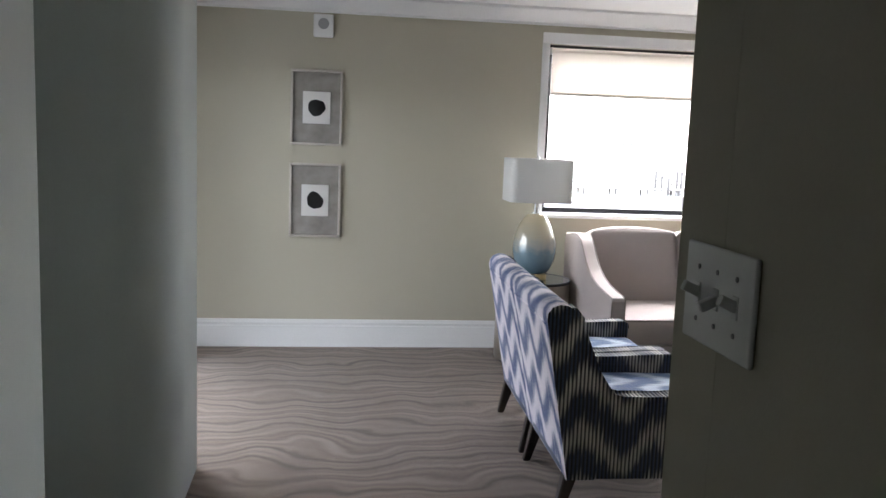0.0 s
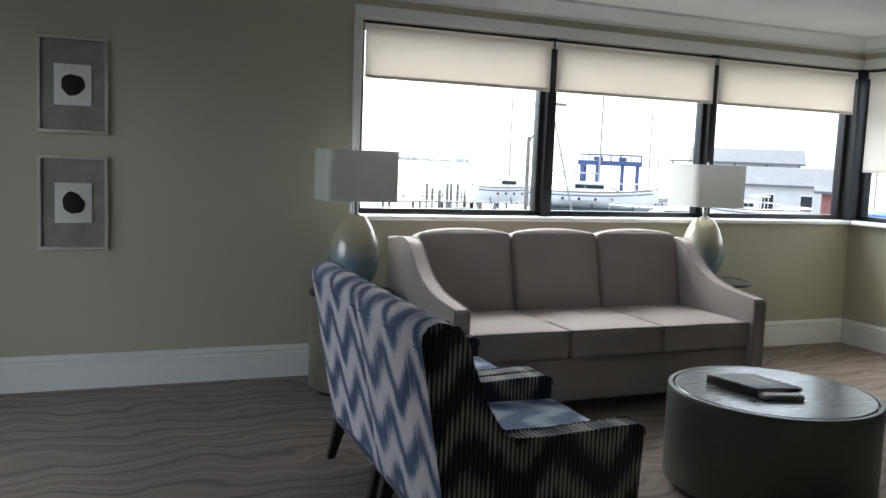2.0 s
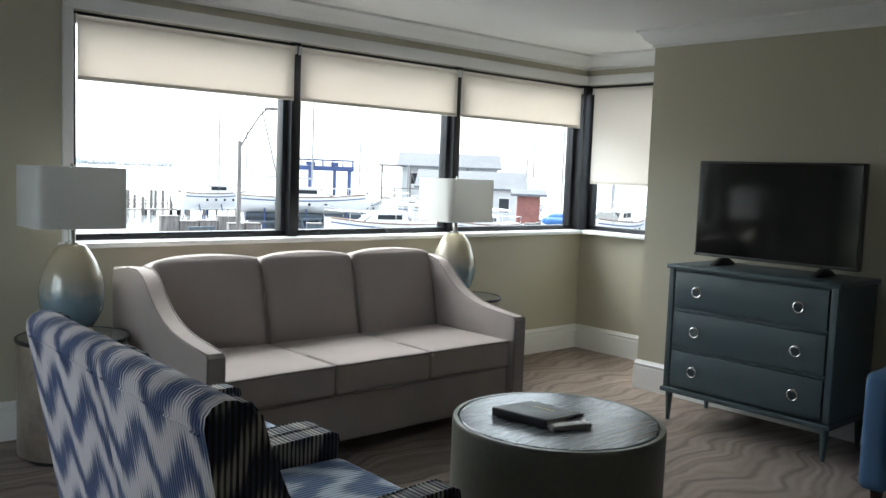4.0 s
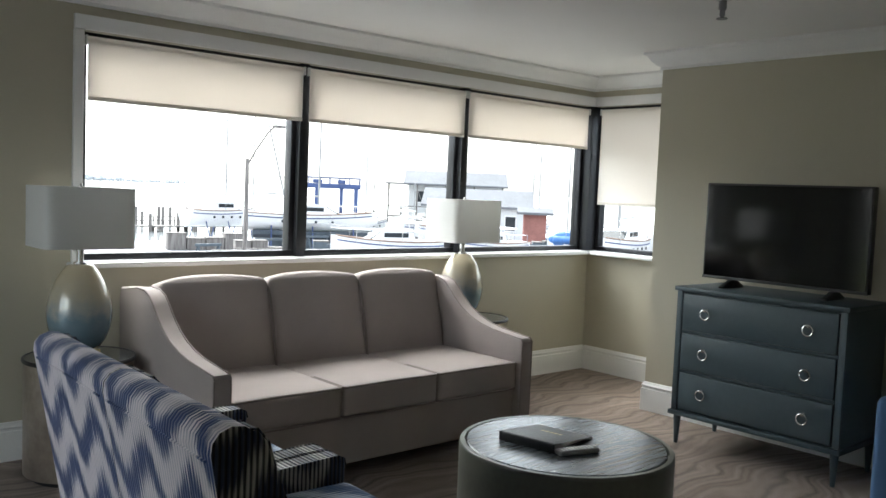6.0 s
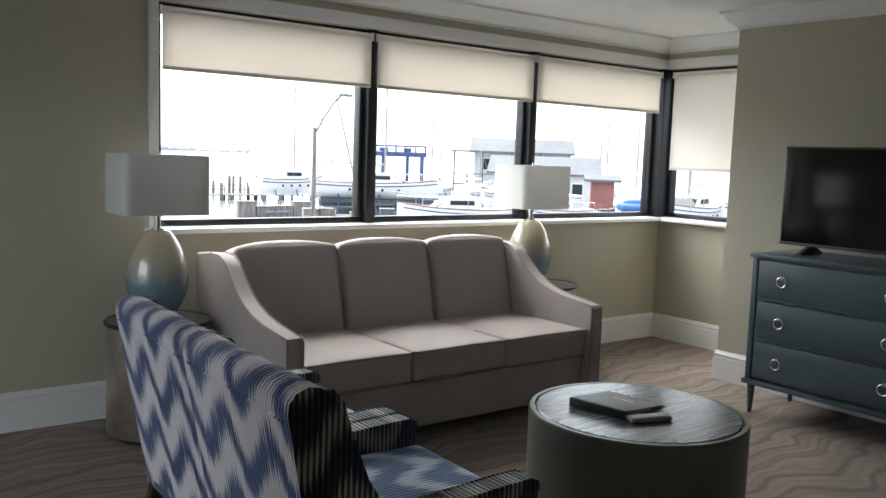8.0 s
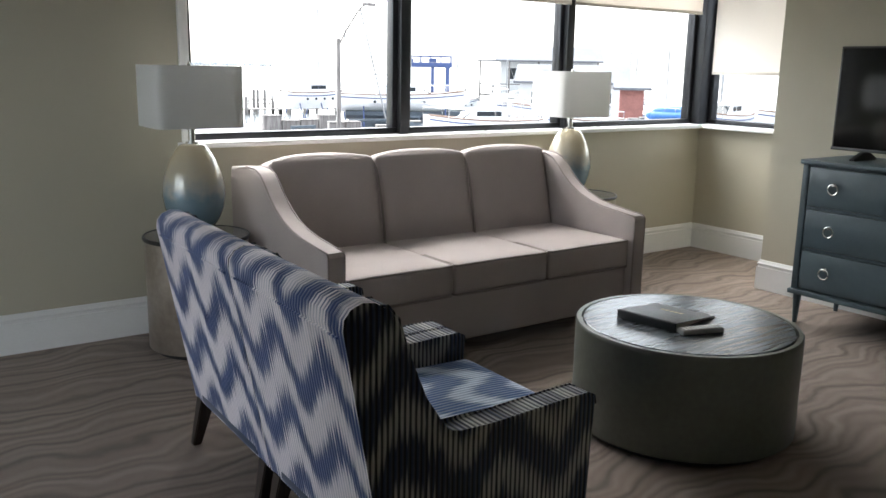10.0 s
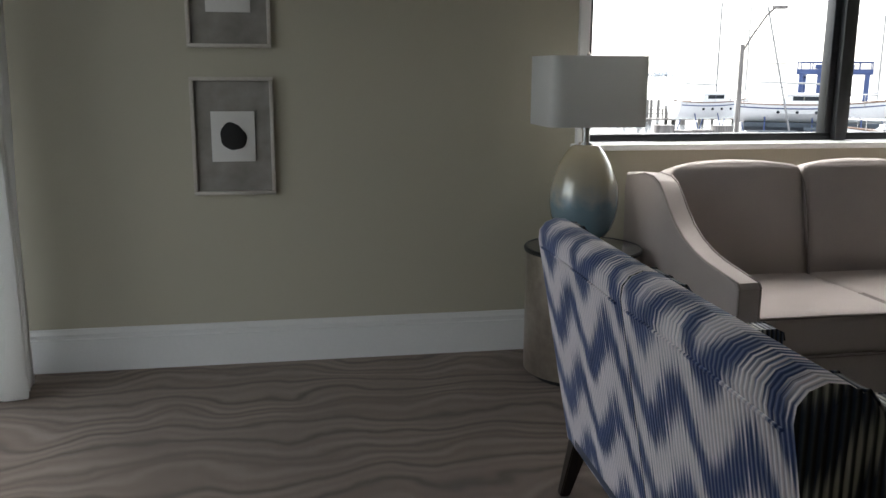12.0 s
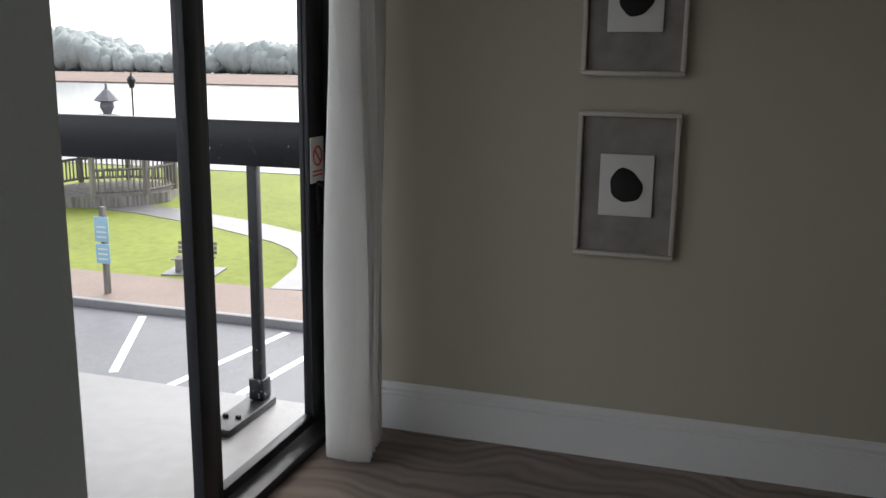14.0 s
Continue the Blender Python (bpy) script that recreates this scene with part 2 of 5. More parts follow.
GOLD_PRINT = material("gold_print", (0.55, 0.45, 0.25), 0.4, 0.6, bump=0)
SILVER_FRAME = material("champagne_silver_frame", (0.55, 0.51, 0.46), 0.5, 0.25, vary=0.1, grain=60, bump=0.1)
LINEN_MAT = material("grey_brushed_mount", (0.27, 0.25, 0.225), 0.85, vary=0.3, grain=14, bump=0.2, stain=5)
PAPER = material("white_card", (0.72, 0.70, 0.67), 0.8, vary=0.03, grain=150, bump=0.05)
AGATE = material("black_agate", (0.006, 0.005, 0.005), 0.75, vary=0.3, grain=60, bump=0.3)
BLUE_CLOTH = material("blue_upholstery", (0.06, 0.13, 0.26), 0.85, vary=0.14, grain=350, bump=0.3)
RED_PRINT = material("red_print", (0.65, 0.05, 0.04), 0.5, bump=0)


# ---- mesh helpers ----
def part(name, bm, mat, parent=None, label="", smooth=True):
    me = bpy.data.meshes.new(name)
    bmesh.ops.recalc_face_normals(bm, faces=bm.faces[:])
    bm.to_mesh(me)
    bm.free()
    me.materials.append(mat)
    if smooth:
        me.shade_smooth()
        me.set_sharp_from_angle(angle=radians(35))
    ob = new(name, me)
    if parent is not None:
        ob.parent = parent
    if label:
        tagged(ob, label)
    return ob


def again(ob, parent, m, name=None):
    """One more object on the mesh of ob."""
    o = new(name or ob.name.split(".")[0], ob.data)
    o.parent = parent
    o.matrix_basis = m
    return o


def thing(name, m, label, category, group="", kind=""):
    e = new(name)
    e.matrix_basis = m
    e.empty_display_size = 0.1
    return tagged(e, label, category, group, kind)


def box(x0, x1, y0, y1, z0, z1, r=0.0, seg=2, bm=None):
    own = bmesh.new()
    bmesh.ops.create_cube(own, size=1)
    bmesh.ops.scale(own, vec=(x1 - x0, y1 - y0, z1 - z0), verts=own.verts)
    bmesh.ops.translate(own, vec=((x0 + x1) / 2, (y0 + y1) / 2, (z0 + z1) / 2), verts=own.verts)
    if r:
        bmesh.ops.bevel(own, geom=own.edges[:], offset=r, segments=seg, affect="EDGES", profile=0.5)
    return join(bm, own)


def join(bm, own):
    if bm is None:
        return own
    me = bpy.data.meshes.new("tmp")
    own.to_mesh(me)
    own.free()
    bm.from_mesh(me)
    bpy.data.meshes.remove(me)
    return bm


def lathe(profile, n=40, bm=None, centre=(0, 0, 0), close=True):
    """Turn a profile of (radius, height) pairs round the z axis."""
    own = bmesh.new()
    rings = []
    for r, z in profile:
        rings.append([own.verts.new((r * math.cos(2 * math.pi * k / n), r * math.sin(2 * math.pi * k / n), z)) for k in range(n)])
    for a, b in zip(rings, rings[1:]):
        for k in range(n):
            own.faces.new((a[k], a[(k + 1) % n], b[(k + 1) % n], b[k]))
    if close:
        own.faces.new(rings[0][::-1])
        own.faces.new(rings[-1])
    bmesh.ops.translate(own, vec=centre, verts=own.verts)
    return join(bm, own)


def extrude_profile(points, axis, a, b, r=0.0, seg=2, bm=None):
    """A prism: a 2D outline pushed from a to b along the axis (0: outline in y,z; 1: x,z; 2: x,y)."""
    own = bmesh.new()
    def place(p, d):
        return [(d, p[0], p[1]), (p[0], d, p[1]), (p[0], p[1], d)][axis]
    v0 = [own.verts.new(place(p, a)) for p in points]
    v1 = [own.verts.new(place(p, b)) for p in points]
    k = len(points)
    caps = [own.faces.new(v0), own.faces.new(v1[::-1])]
    for i in range(k):
        own.faces.new((v0[i], v1[i], v1[(i + 1) % k], v0[(i + 1) % k]))
    if r:
        edges = {e for f in caps for e in f.edges}
        bmesh.ops.bevel(own, geom=list(edges), offset=r, segments=seg, affect="EDGES", profile=0.5)
    return join(bm, own)


def cushion(sx, sy, sz, r, puff=0.0, top=None, cuts=14, centre=(0, 0, 0), bm=None):
    """A stuffed block, rounded by r, its faces swelling by puff; top(u, v) shifts the upper face."""
    own = bmesh.new()
    bmesh.ops.create_cube(own, size=2)
    bmesh.ops.subdivide_edges(own, edges=own.edges[:], cuts=cuts, use_grid_fill=True)
    h = Vector((sx / 2, sy / 2, sz / 2))
    for v in own.verts:
        c = Vector([math.copysign(1 - (1 - abs(q)) ** 1.7, q) if abs(q) < 1 else q for q in v.co])
        p = Vector([c[i] * h[i] for i in range(3)])
        inner = Vector([max(-(h[i] - r), min(h[i] - r, p[i])) for i in range(3)])
        d = p - inner
        if d.length > 1e-9:
            p = inner + d.normalized() * min(r, d.length if min(abs(x) for x in c) < 0 else r)
        for i in range(3):
            j, k = (i + 1) % 3, (i + 2) % 3
            p[i] += puff * c[i] * (1 - c[j] ** 2) * (1 - c[k] ** 2)
        if top is not None:
            p.z += top(c.x, c.y) * (c.z + 1) / 2
        v.co = p + Vector(centre)
    return join(bm, own)


def tube(points, radius, n=6, bm=None, closed=False):
    """A round cord along a line of points."""
    own = bmesh.new()
    pts = [Vector(p) for p in points]
    rings = []
    for i, p in enumerate(pts):
        a = pts[i - 1] if i or closed else p
        b = pts[(i + 1) % len(pts)] if i < len(pts) - 1 or closed else p
        d = (b - a).normalized()
        side = d.cross(Vector((0, 0, 1)))
        side = side.normalized() if side.length > 1e-3 else Vector((1, 0, 0))
        up = side.cross(d).normalized()
        rings.append([own.verts.new(p + radius * (math.cos(2 * math.pi * k / n) * side + math.sin(2 * math.pi * k / n) * up)) for k in range(n)])
    m = len(rings)
    for i in range(m if closed else m - 1):
        a, b = rings[i], rings[(i + 1) % m]
        for k in range(n):
            own.faces.new((a[k], a[(k + 1) % n], b[(k + 1) % n], b[k]))
    if not closed:
        own.faces.new(rings[0])
        own.faces.new(rings[-1][::-1])
    return join(bm, own)


def taper(x0, y0, x1, y1, w0, w1, z0, z1, bm=None):
    """A square leg from (x0, y0) at z0, w0 wide, to (x1, y1) at z1, w1 wide."""
    own = bmesh.new()
    ring = lambda x, y, z, w: [own.verts.new((x + a * w / 2, y + b * w / 2, z)) for a, b in ((-1, -1), (1, -1), (1, 1), (-1, 1))]
    a, b = ring(x0, y0, z0, w0), ring(x1, y1, z1, w1)
    own.faces.new(a[::-1])
    own.faces.new(b)
    for k in range(4):
        own.faces.new((a[k], a[(k + 1) % 4], b[(k + 1) % 4], b[k]))
    bmesh.ops.bevel(own, geom=own.edges[:], offset=min(w0, w1) * 0.12, segments=2, affect="EDGES")
    return join(bm, own)


def setting(name, bm, mat, label, category, smooth=True, parent=None):
    return tagged(part(name, bm, mat, parent, smooth=smooth), label, category, kind="structure")


# ---- the room: setting ----
FAR, RIGHT, CHASE, LEFT, HALL_R, HALL_L, TOP = 6.2, 5.617, 4.88, -1.16, 0.435, -0.545, 2.40
NEAR, HALL_END, BACK = 1.225, -1.2, 4.0
SILL, HEAD = 0.985, 2.165
setting("floor", box(-1.2, 5.7, -1.3, 6.3, -0.12, 0.0), CARPET, "taupe carpet with drifting wavy lines", "floor", False)
setting("ceiling", box(-1.3, 5.8, -1.4, 6.4, TOP, TOP + 0.15), CEILING, "plain white painted ceiling", "ceiling", False)
# far wall with the ribbon window; side wall beyond the chase has the return window
bm = box(-1.31, 1.52, FAR, FAR + 0.15, 0, TOP)
box(1.52, RIGHT + 0.15, FAR, FAR + 0.15, 0, SILL - 0.03, bm=bm)
box(1.52, RIGHT + 0.15, FAR, FAR + 0.15, HEAD, TOP, bm=bm)
setting("wall_north", bm, WALL, "greige painted wall with a ribbon window", "wall", False)
bm = box(RIGHT, RIGHT + 0.15, 5.051, FAR - 0.001, 0, SILL - 0.03)
box(RIGHT, RIGHT + 0.15, 5.051, FAR - 0.001, HEAD, TOP, bm=bm)
setting("wall_east_bay", bm, WALL, "greige painted wall under the corner window", "wall", False)
setting("wall_east", box(CHASE, RIGHT + 0.15, NEAR - 0.12, 5.05, 0, TOP), WALL, "greige painted wall behind the dresser", "wall", False)
setting("wall_south", box(HALL_R, CHASE - 0.001, NEAR - 0.12, NEAR, 0, TOP), WALL, "greige painted wall", "wall", False)
setting("wall_hall_east", box(HALL_R, HALL_R + 0.12, HALL_END, NEAR - 0.121, 0, TOP), WALL, "greige hallway wall with light switches", "wall", False)
setting("wall_hall_west", box(LEFT - 0.15, -0.60, HALL_END, 2.15, 0, TOP - 0.001, 0.02, 4), PALE, "pale grey satin hallway wall", "wall")
setting("wall_recess", box(LEFT - 0.15, LEFT, 2.151, BACK, 0, TOP), PALE, "pale grey wall of the recess beside the hallway", "wall", False)


def pier():
    """A wall end whose corner towards the hallway is turned in a wide round."""
    R, y0 = 0.20, 3.48
    arc = [(HALL_L - R + R * math.sin(a), y0 + R - R * math.cos(a)) for a in [i * math.pi / 2 / 16 for i in range(17)]]
    outline = [(LEFT + 0.001, BACK), (LEFT + 0.001, y0)] + arc + [(HALL_L, BACK - 0.006), (HALL_L - 0.006, BACK)]
    return extrude_profile(outline, 2, 0.0, TOP - 0.001)


setting("wing_wall", pier(), PALE, "pale grey satin wall end with a rounded corner", "wall")
setting("wall_hall_end", box(LEFT - 0.15, HALL_R + 0.12, HALL_END - 0.12, HALL_END - 0.001, 0, TOP), WALL, "greige wall at the hallway end", "wall", False)
setting("wall_west", box(LEFT - 0.15, LEFT, BACK + 0.001, FAR - 0.001, 2.12, TOP), WALL, "greige wall above the sliding door", "wall", False)


def board(name, a, b, inward, z0, outline, mat, label, category, mitre=(0, 0)):
    """A moulding along the line a-b on a wall; outline in (depth, height), depth towards the room."""
    a, b, n = Vector((*a, 0)), Vector((*b, 0)), Vector((*inward, 0))
    bm = bmesh.new()
    ends = [[bm.verts.new(p + n * d + Vector((0, 0, z0 + h))) for d, h in outline] for p in (a, b)]
    along = (b - a).normalized()
    for row, way in zip(ends, (-mitre[0], mitre[1])):
        for v, (d, h) in zip(row, outline):
            v.co += along * d * way
    k = len(outline)
    bm.faces.new(ends[0])
    bm.faces.new(ends[1][::-1])
    for i in range(k):
        bm.faces.new((ends[0][i], ends[1][i], ends[1][(i + 1) % k], ends[0][(i + 1) % k]))
    return setting(name, bm, mat, label, category)


BASE = [(0.0, 0.0), (0.018, 0.0), (0.018, 0.148), (0.011, 0.151), (0.010, 0.161), (0.016, 0.165), (0.0165, 0.172), (0.011, 0.178), (0.007, 0.192), (0.0, 0.195)]
runs = [((LEFT, FAR), (RIGHT, FAR), (0, -1)), ((RIGHT, FAR - 0.019), (RIGHT, 5.07), (-1, 0)), ((RIGHT, 5.05), (CHASE, 5.05), (0, 1), (0, 1)),
        ((CHASE, 5.05), (CHASE, NEAR), (-1, 0), (1, 0)), ((CHASE - 0.019, NEAR), (HALL_R, NEAR), (0, 1)), ((HALL_R, NEAR), (HALL_R, HALL_END), (-1, 0))]
for a, b, n, *m in runs:
    board("baseboard", a, b, n, 0.0, BASE, WHITE, "tall white moulded baseboard", "baseboard", *m)
CROWN = [(0.0, 0.0), (0.012, 0.0), (0.012, 0.018), (0.03, 0.028), (0.055, 0.052), (0.075, 0.085), (0.095, 0.095), (0.095, 0.112), (0.0, 0.112)]
for a, b, n, *m in (((LEFT, FAR), (RIGHT, FAR), (0, -1)), ((RIGHT, FAR), (RIGHT, 5.05), (-1, 0)), ((RIGHT, 5.05), (CHASE, 5.05), (0, 1), (0, 1)),
                ((CHASE, 5.05), (CHASE, NEAR), (-1, 0), (1, 0)), ((CHASE, NEAR), (HALL_R, NEAR), (0, 1))):
    board("trim", a, b, n, TOP - 0.112, CROWN, WHITE, "white crown moulding under the ceiling", "moulding", *m)

# ---- the ribbon window ----
# white casing and stool
bm = box(1.470, 1.520, FAR - 0.022, FAR + 0.05, SILL, 2.165, 0.004)
setting("trim", bm, WHITE, "white window casing, upright", "casing")
setting("trim", box(1.470, RIGHT, FAR - 0.022, FAR - 0.001, 2.166, 2.24, 0.004), WHITE, "white window head casing", "casing")
setting("trim", box(RIGHT - 0.022, RIGHT - 0.001, 5.052, FAR - 0.023, 2.166, 2.24, 0.004), WHITE, "white corner window head casing", "casing")
setting("trim", box(1.45, RIGHT + 0.05, FAR - 0.075, FAR + 0.06, SILL - 0.03, SILL, 0.008), WHITE, "white window stool with a rounded nose", "sill")
setting("trim", box(RIGHT - 0.075, RIGHT + 0.06, 5.052, FAR - 0.076, SILL - 0.03, SILL, 0.008), WHITE, "white corner window stool", "sill")


def window_unit(name, m, w, z0, z1, label):
    """A fixed aluminium window w wide, from z0 to z1; x along the wall, y outwards."""
    win = thing(name, m, label, "window", kind="structure")
    f = 0.035
    part("frame_head", box(0, w, 0.05, 0.12, z1 - f, z1, 0.003), ALU, win)
    part("frame_sill", box(0, w, 0.05, 0.12, z0, z0 + f, 0.003), ALU, win)
    for x in (0, w - f):
        part("frame_jamb", box(x, x + f, 0.05, 0.12, z0 + f, z1 - f, 0.003), ALU, win)
    pane = part("pane", box(f, w - f, 0.083, 0.089, z0 + f, z1 - f), GLASS, win, smooth=False)
    pane.visible_shadow = False
    return win


EDGES = [(1.521, 2.815), (2.875, 4.16), (4.225, 5.56)]
for i, (a, b) in enumerate(EDGES):
    window_unit(f"window_{i + 1}", pose(a, FAR, 0), b - a, SILL + 0.002, HEAD - 0.001, "fixed window in a dark aluminium frame")
window_unit("window_4", pose(RIGHT, FAR - 0.03, 0, 0, 0, -90), 1.11, SILL + 0.002, HEAD - 0.001, "corner window in a dark aluminium frame")
for a, b in ((2.8155, 2.8745), (4.1605, 4.2245)):
    setting("mullion", box(a, b, FAR + 0.01, FAR + 0.13, SILL + 0.001, HEAD - 0.001, 0.004), ALU, "dark bronze aluminium window mullion", "mullion")
setting("mullion", box(5.561, RIGHT + 0.12, FAR - 0.028, FAR + 0.13, SILL + 0.001, HEAD - 0.001, 0.004), ALU, "dark bronze aluminium corner post", "mullion")


def roller_shade(m, w, z_top, z_bottom):
    sh = thing("roller_shade", m, "cream roller shade pulled part way down the window", "window shade", "shades of the ribbon window")
    part("cloth", box(0.012, w - 0.012, 0.0, 0.003, z_bottom, z_top - 0.02), SHADE_CLOTH, sh, smooth=False)
    bm = lathe([(0.019, 0), (0.019, w - 0.02)], 16)
    bmesh.ops.rotate(bm, matrix=Matrix.Rotation(radians(90), 3, "Y"), verts=bm.verts)
    bmesh.ops.translate(bm, vec=(0.01, 0.016, z_top - 0.02), verts=bm.verts)
    part("roller", bm, SHADE_CLOTH, sh)
    part("hem_bar", box(0.012, w - 0.012, -0.006, 0.009, z_bottom - 0.022, z_bottom, 0.005), HEM_CLOTH, sh, "cream hem bar")
    for x in (0.0, w - 0.008):
        part("bracket", box(x, x + 0.008, -0.012, 0.04, z_top - 0.05, z_top, 0.002), WHITE_PLASTIC, sh)
    return sh


for a, b in ((1.53, 2.832), (2.856, 4.178), (4.192, 5.55)):
    roller_shade(pose(a, FAR - 0.005, 0), b - a, 2.142, 1.835)
roller_shade(pose(RIGHT - 0.005, 6.13, 0, 0, 0, -90), 1.05, 2.142, 1.39)


# ---- sliding door, curtain, balcony ----
def sliding_door():
    d = thing("door_1", pose(LEFT, 0, 0), "closed sliding glass door in a black aluminium frame", "door", kind="structure")
    y0, y1, h = BACK + 0.002, FAR - 0.002, 2.118
    part("track", box(-0.14, 0.018, y0, y1, 0.0, 0.04, 0.004), ALU, d, "black floor track")
    part("head", box(-0.14, 0.0, y0, y1, h - 0.05, h, 0.004), ALU, d)
    for a in (y0, y1 - 0.05):
        part("jamb", box(-0.14, 0.0, a, a + 0.05, 0.046, h - 0.051, 0.004), ALU, d)
    for a, b, x, last in ((y0 + 0.05, 5.27, -0.03, 0.075), (5.295, y1 - 0.05, -0.075, 0.125)):
        leaf = part("door_leaf", box(x - 0.02, x + 0.02, a, a + 0.075, 0.046, h - 0.051, 0.004), ALU, d)
        part("stile", box(x - 0.02, x + 0.02, b - last, b, 0.046, h - 0.051, 0.004), ALU, leaf)
        part("rail", box(x - 0.02, x + 0.02, a + 0.075, b - last, 0.046, 0.085, 0.004), ALU, leaf)
        part("rail", box(x - 0.02, x + 0.02, a + 0.075, b - last, h - 0.12, h - 0.051, 0.004), ALU, leaf)
        p = part("pane", box(x - 0.003, x + 0.003, a + 0.075, b - last, 0.085, h - 0.12), GLASS, leaf, smooth=False)
        p.visible_shadow = False
    return d


sliding_door()


def curtain():
    """A gathered stack of cloth hanging beside the door."""
    c = thing("curtain", pose(-1.0, 5.93, 0), "white floor-length curtain gathered beside the sliding door", "curtain")
    bm = bmesh.new()
    n, rows = 160, 24
    grid = []
    for j in range(rows + 1):
        z = 0.015 + 2.18 * j / rows
        spread = 1.0 + 0.10 * (1 - j / rows)
        line = []
        for i in range(n + 1):
            u = i / n
            fold = math.sin(u * 2 * math.pi * 6.5 + 0.5 * math.sin(j * 0.25)) * 0.068 + 0.012 * math.sin(u * 37 + j * 0.17)
            line.append(bm.verts.new(((fold + 0.01) * spread, (u - 0.5) * 0.20 * spread + 0.012 * math.sin(u * 50), z)))
        grid.append(line)
    for a, b in zip(grid, grid[1:]):
        for i in range(n):
            bm.faces.new((a[i], a[i + 1], b[i + 1], b[i]))
    part("drape", bm, CURTAIN_CLOTH, c)
    bm = lathe([(0.012, -1.5), (0.012, 0.33)], 14)
    bmesh.ops.rotate(bm, matrix=Matrix.Rotation(radians(-90), 3, "X"), verts=bm.verts)
    bmesh.ops.translate(bm, vec=(0, 0, 2.21), verts=bm.verts)
    part("rod", bm, ALU, c)


curtain()


# ---- furniture ----
def sofa():
    s = thing("sofa", pose(0, 0, 0), "taupe three-seat sofa with swooping arms and piped cushions", "sofa")
    x0, x1, yf, yb = 1.66, 3.655, 4.98, 6.04
    t = 0.092
    part("base", box(x0 + t, x1 - t, yf + 0.045, yb - 0.05, 0.075, 0.315, 0.012, 3), SOFA, s)
    arm = [(yf, 0.07), (yf, 0.582), (yf + 0.015, 0.600), (yf + 0.12, 0.610), (yf + 0.25, 0.624), (yf + 0.35, 0.644), (yf + 0.44, 0.675), (yf + 0.52, 0.718),
           (yf + 0.59, 0.772), (yf + 0.645, 0.825), (yf + 0.69, 0.862), (yf + 0.75, 0.883), (yf + 0.86, 0.885), (yb - 0.02, 0.87), (yb, 0.80), (yb - 0.03, 0.07)]
    for a, b in ((x0, x0 + t), (x1 - t, x1)):
        o = part("arm", extrude_profile(arm, 0, a, b, 0.014, 3), SOFA, s)
        for x in (a + 0.006, b - 0.006):
            part("piping", tube([(x, y, z + 0.001) for y, z in arm[1:13]], 0.0045), PIPING, o)
        for x in (a + 0.006, b - 0.006):
            part("piping", tube([(x, yf + 0.002, 0.11), (x, yf + 0.002, 0.58)], 0.0045), PIPING, o)
    part("back_frame", box(x0 + t, x1 - t, yb - 0.14, yb - 0.002, 0.09, 0.84, 0.03, 3), SOFA, s)
    w = (x1 - x0 - 2 * t) / 3
    for k in range(3):
        cx = x0 + t + w * (k + 0.5)
        c = part("seat_cushion", cushion(w - 0.004, 0.66, 0.155, 0.022, 0.012, centre=(cx, yf + 0.355, 0.39)), SOFA, s)
        for z in (0.463, 0.317):
            pts = [(cx - w / 2 + 0.01, yf + 0.3, z), (cx - w / 2 + 0.008, yf + 0.035, z), (cx - w / 2 + 0.02, yf + 0.024, z), (cx, yf + 0.016, z + (0.004 if z > 0.4 else 0)),
                   (cx + w / 2 - 0.02, yf + 0.024, z), (cx + w / 2 - 0.008, yf + 0.035, z), (cx + w / 2 - 0.01, yf + 0.3, z)]
            part("piping", tube(pts, 0.0058), PIPING, c)
        bm = cushion(w - 0.004, 0.20, 0.515, 0.026, 0.026, top=lambda u, v: 0.016 * (1 - u ** 4))
        bmesh.ops.rotate(bm, matrix=Matrix.Rotation(radians(-14), 3, "X"), verts=bm.verts)
        bmesh.ops.translate(bm, vec=(cx, yf + 0.80, 0.645), verts=bm.verts)
        back = part("back_cushion", bm, SOFA, s)
        if k < 2:
            seam = []
            for i in range(15):
                h = -0.235 + 0.49 * i / 14
                d = -0.096 - 0.012 * math.sin(math.pi * i / 14) + 0.05 * max(0.0, (i - 11) / 3) ** 2
                c, q = math.cos(radians(14)), math.sin(radians(14))
                seam.append((cx + w / 2, yf + 0.80 + d * c + h * q, 0.645 - d * q + h * c))
            part("piping", tube(seam, 0.007), PIPING, back)
    for x in (x0 + 0.045, x1 - 0.045):
        for y in (yf + 0.06, yb - 0.1):
            part("foot", taper(x, y, x, y, 0.045, 0.055, 0.0, 0.075), DARK_WOOD, s)
    return s


sofa()


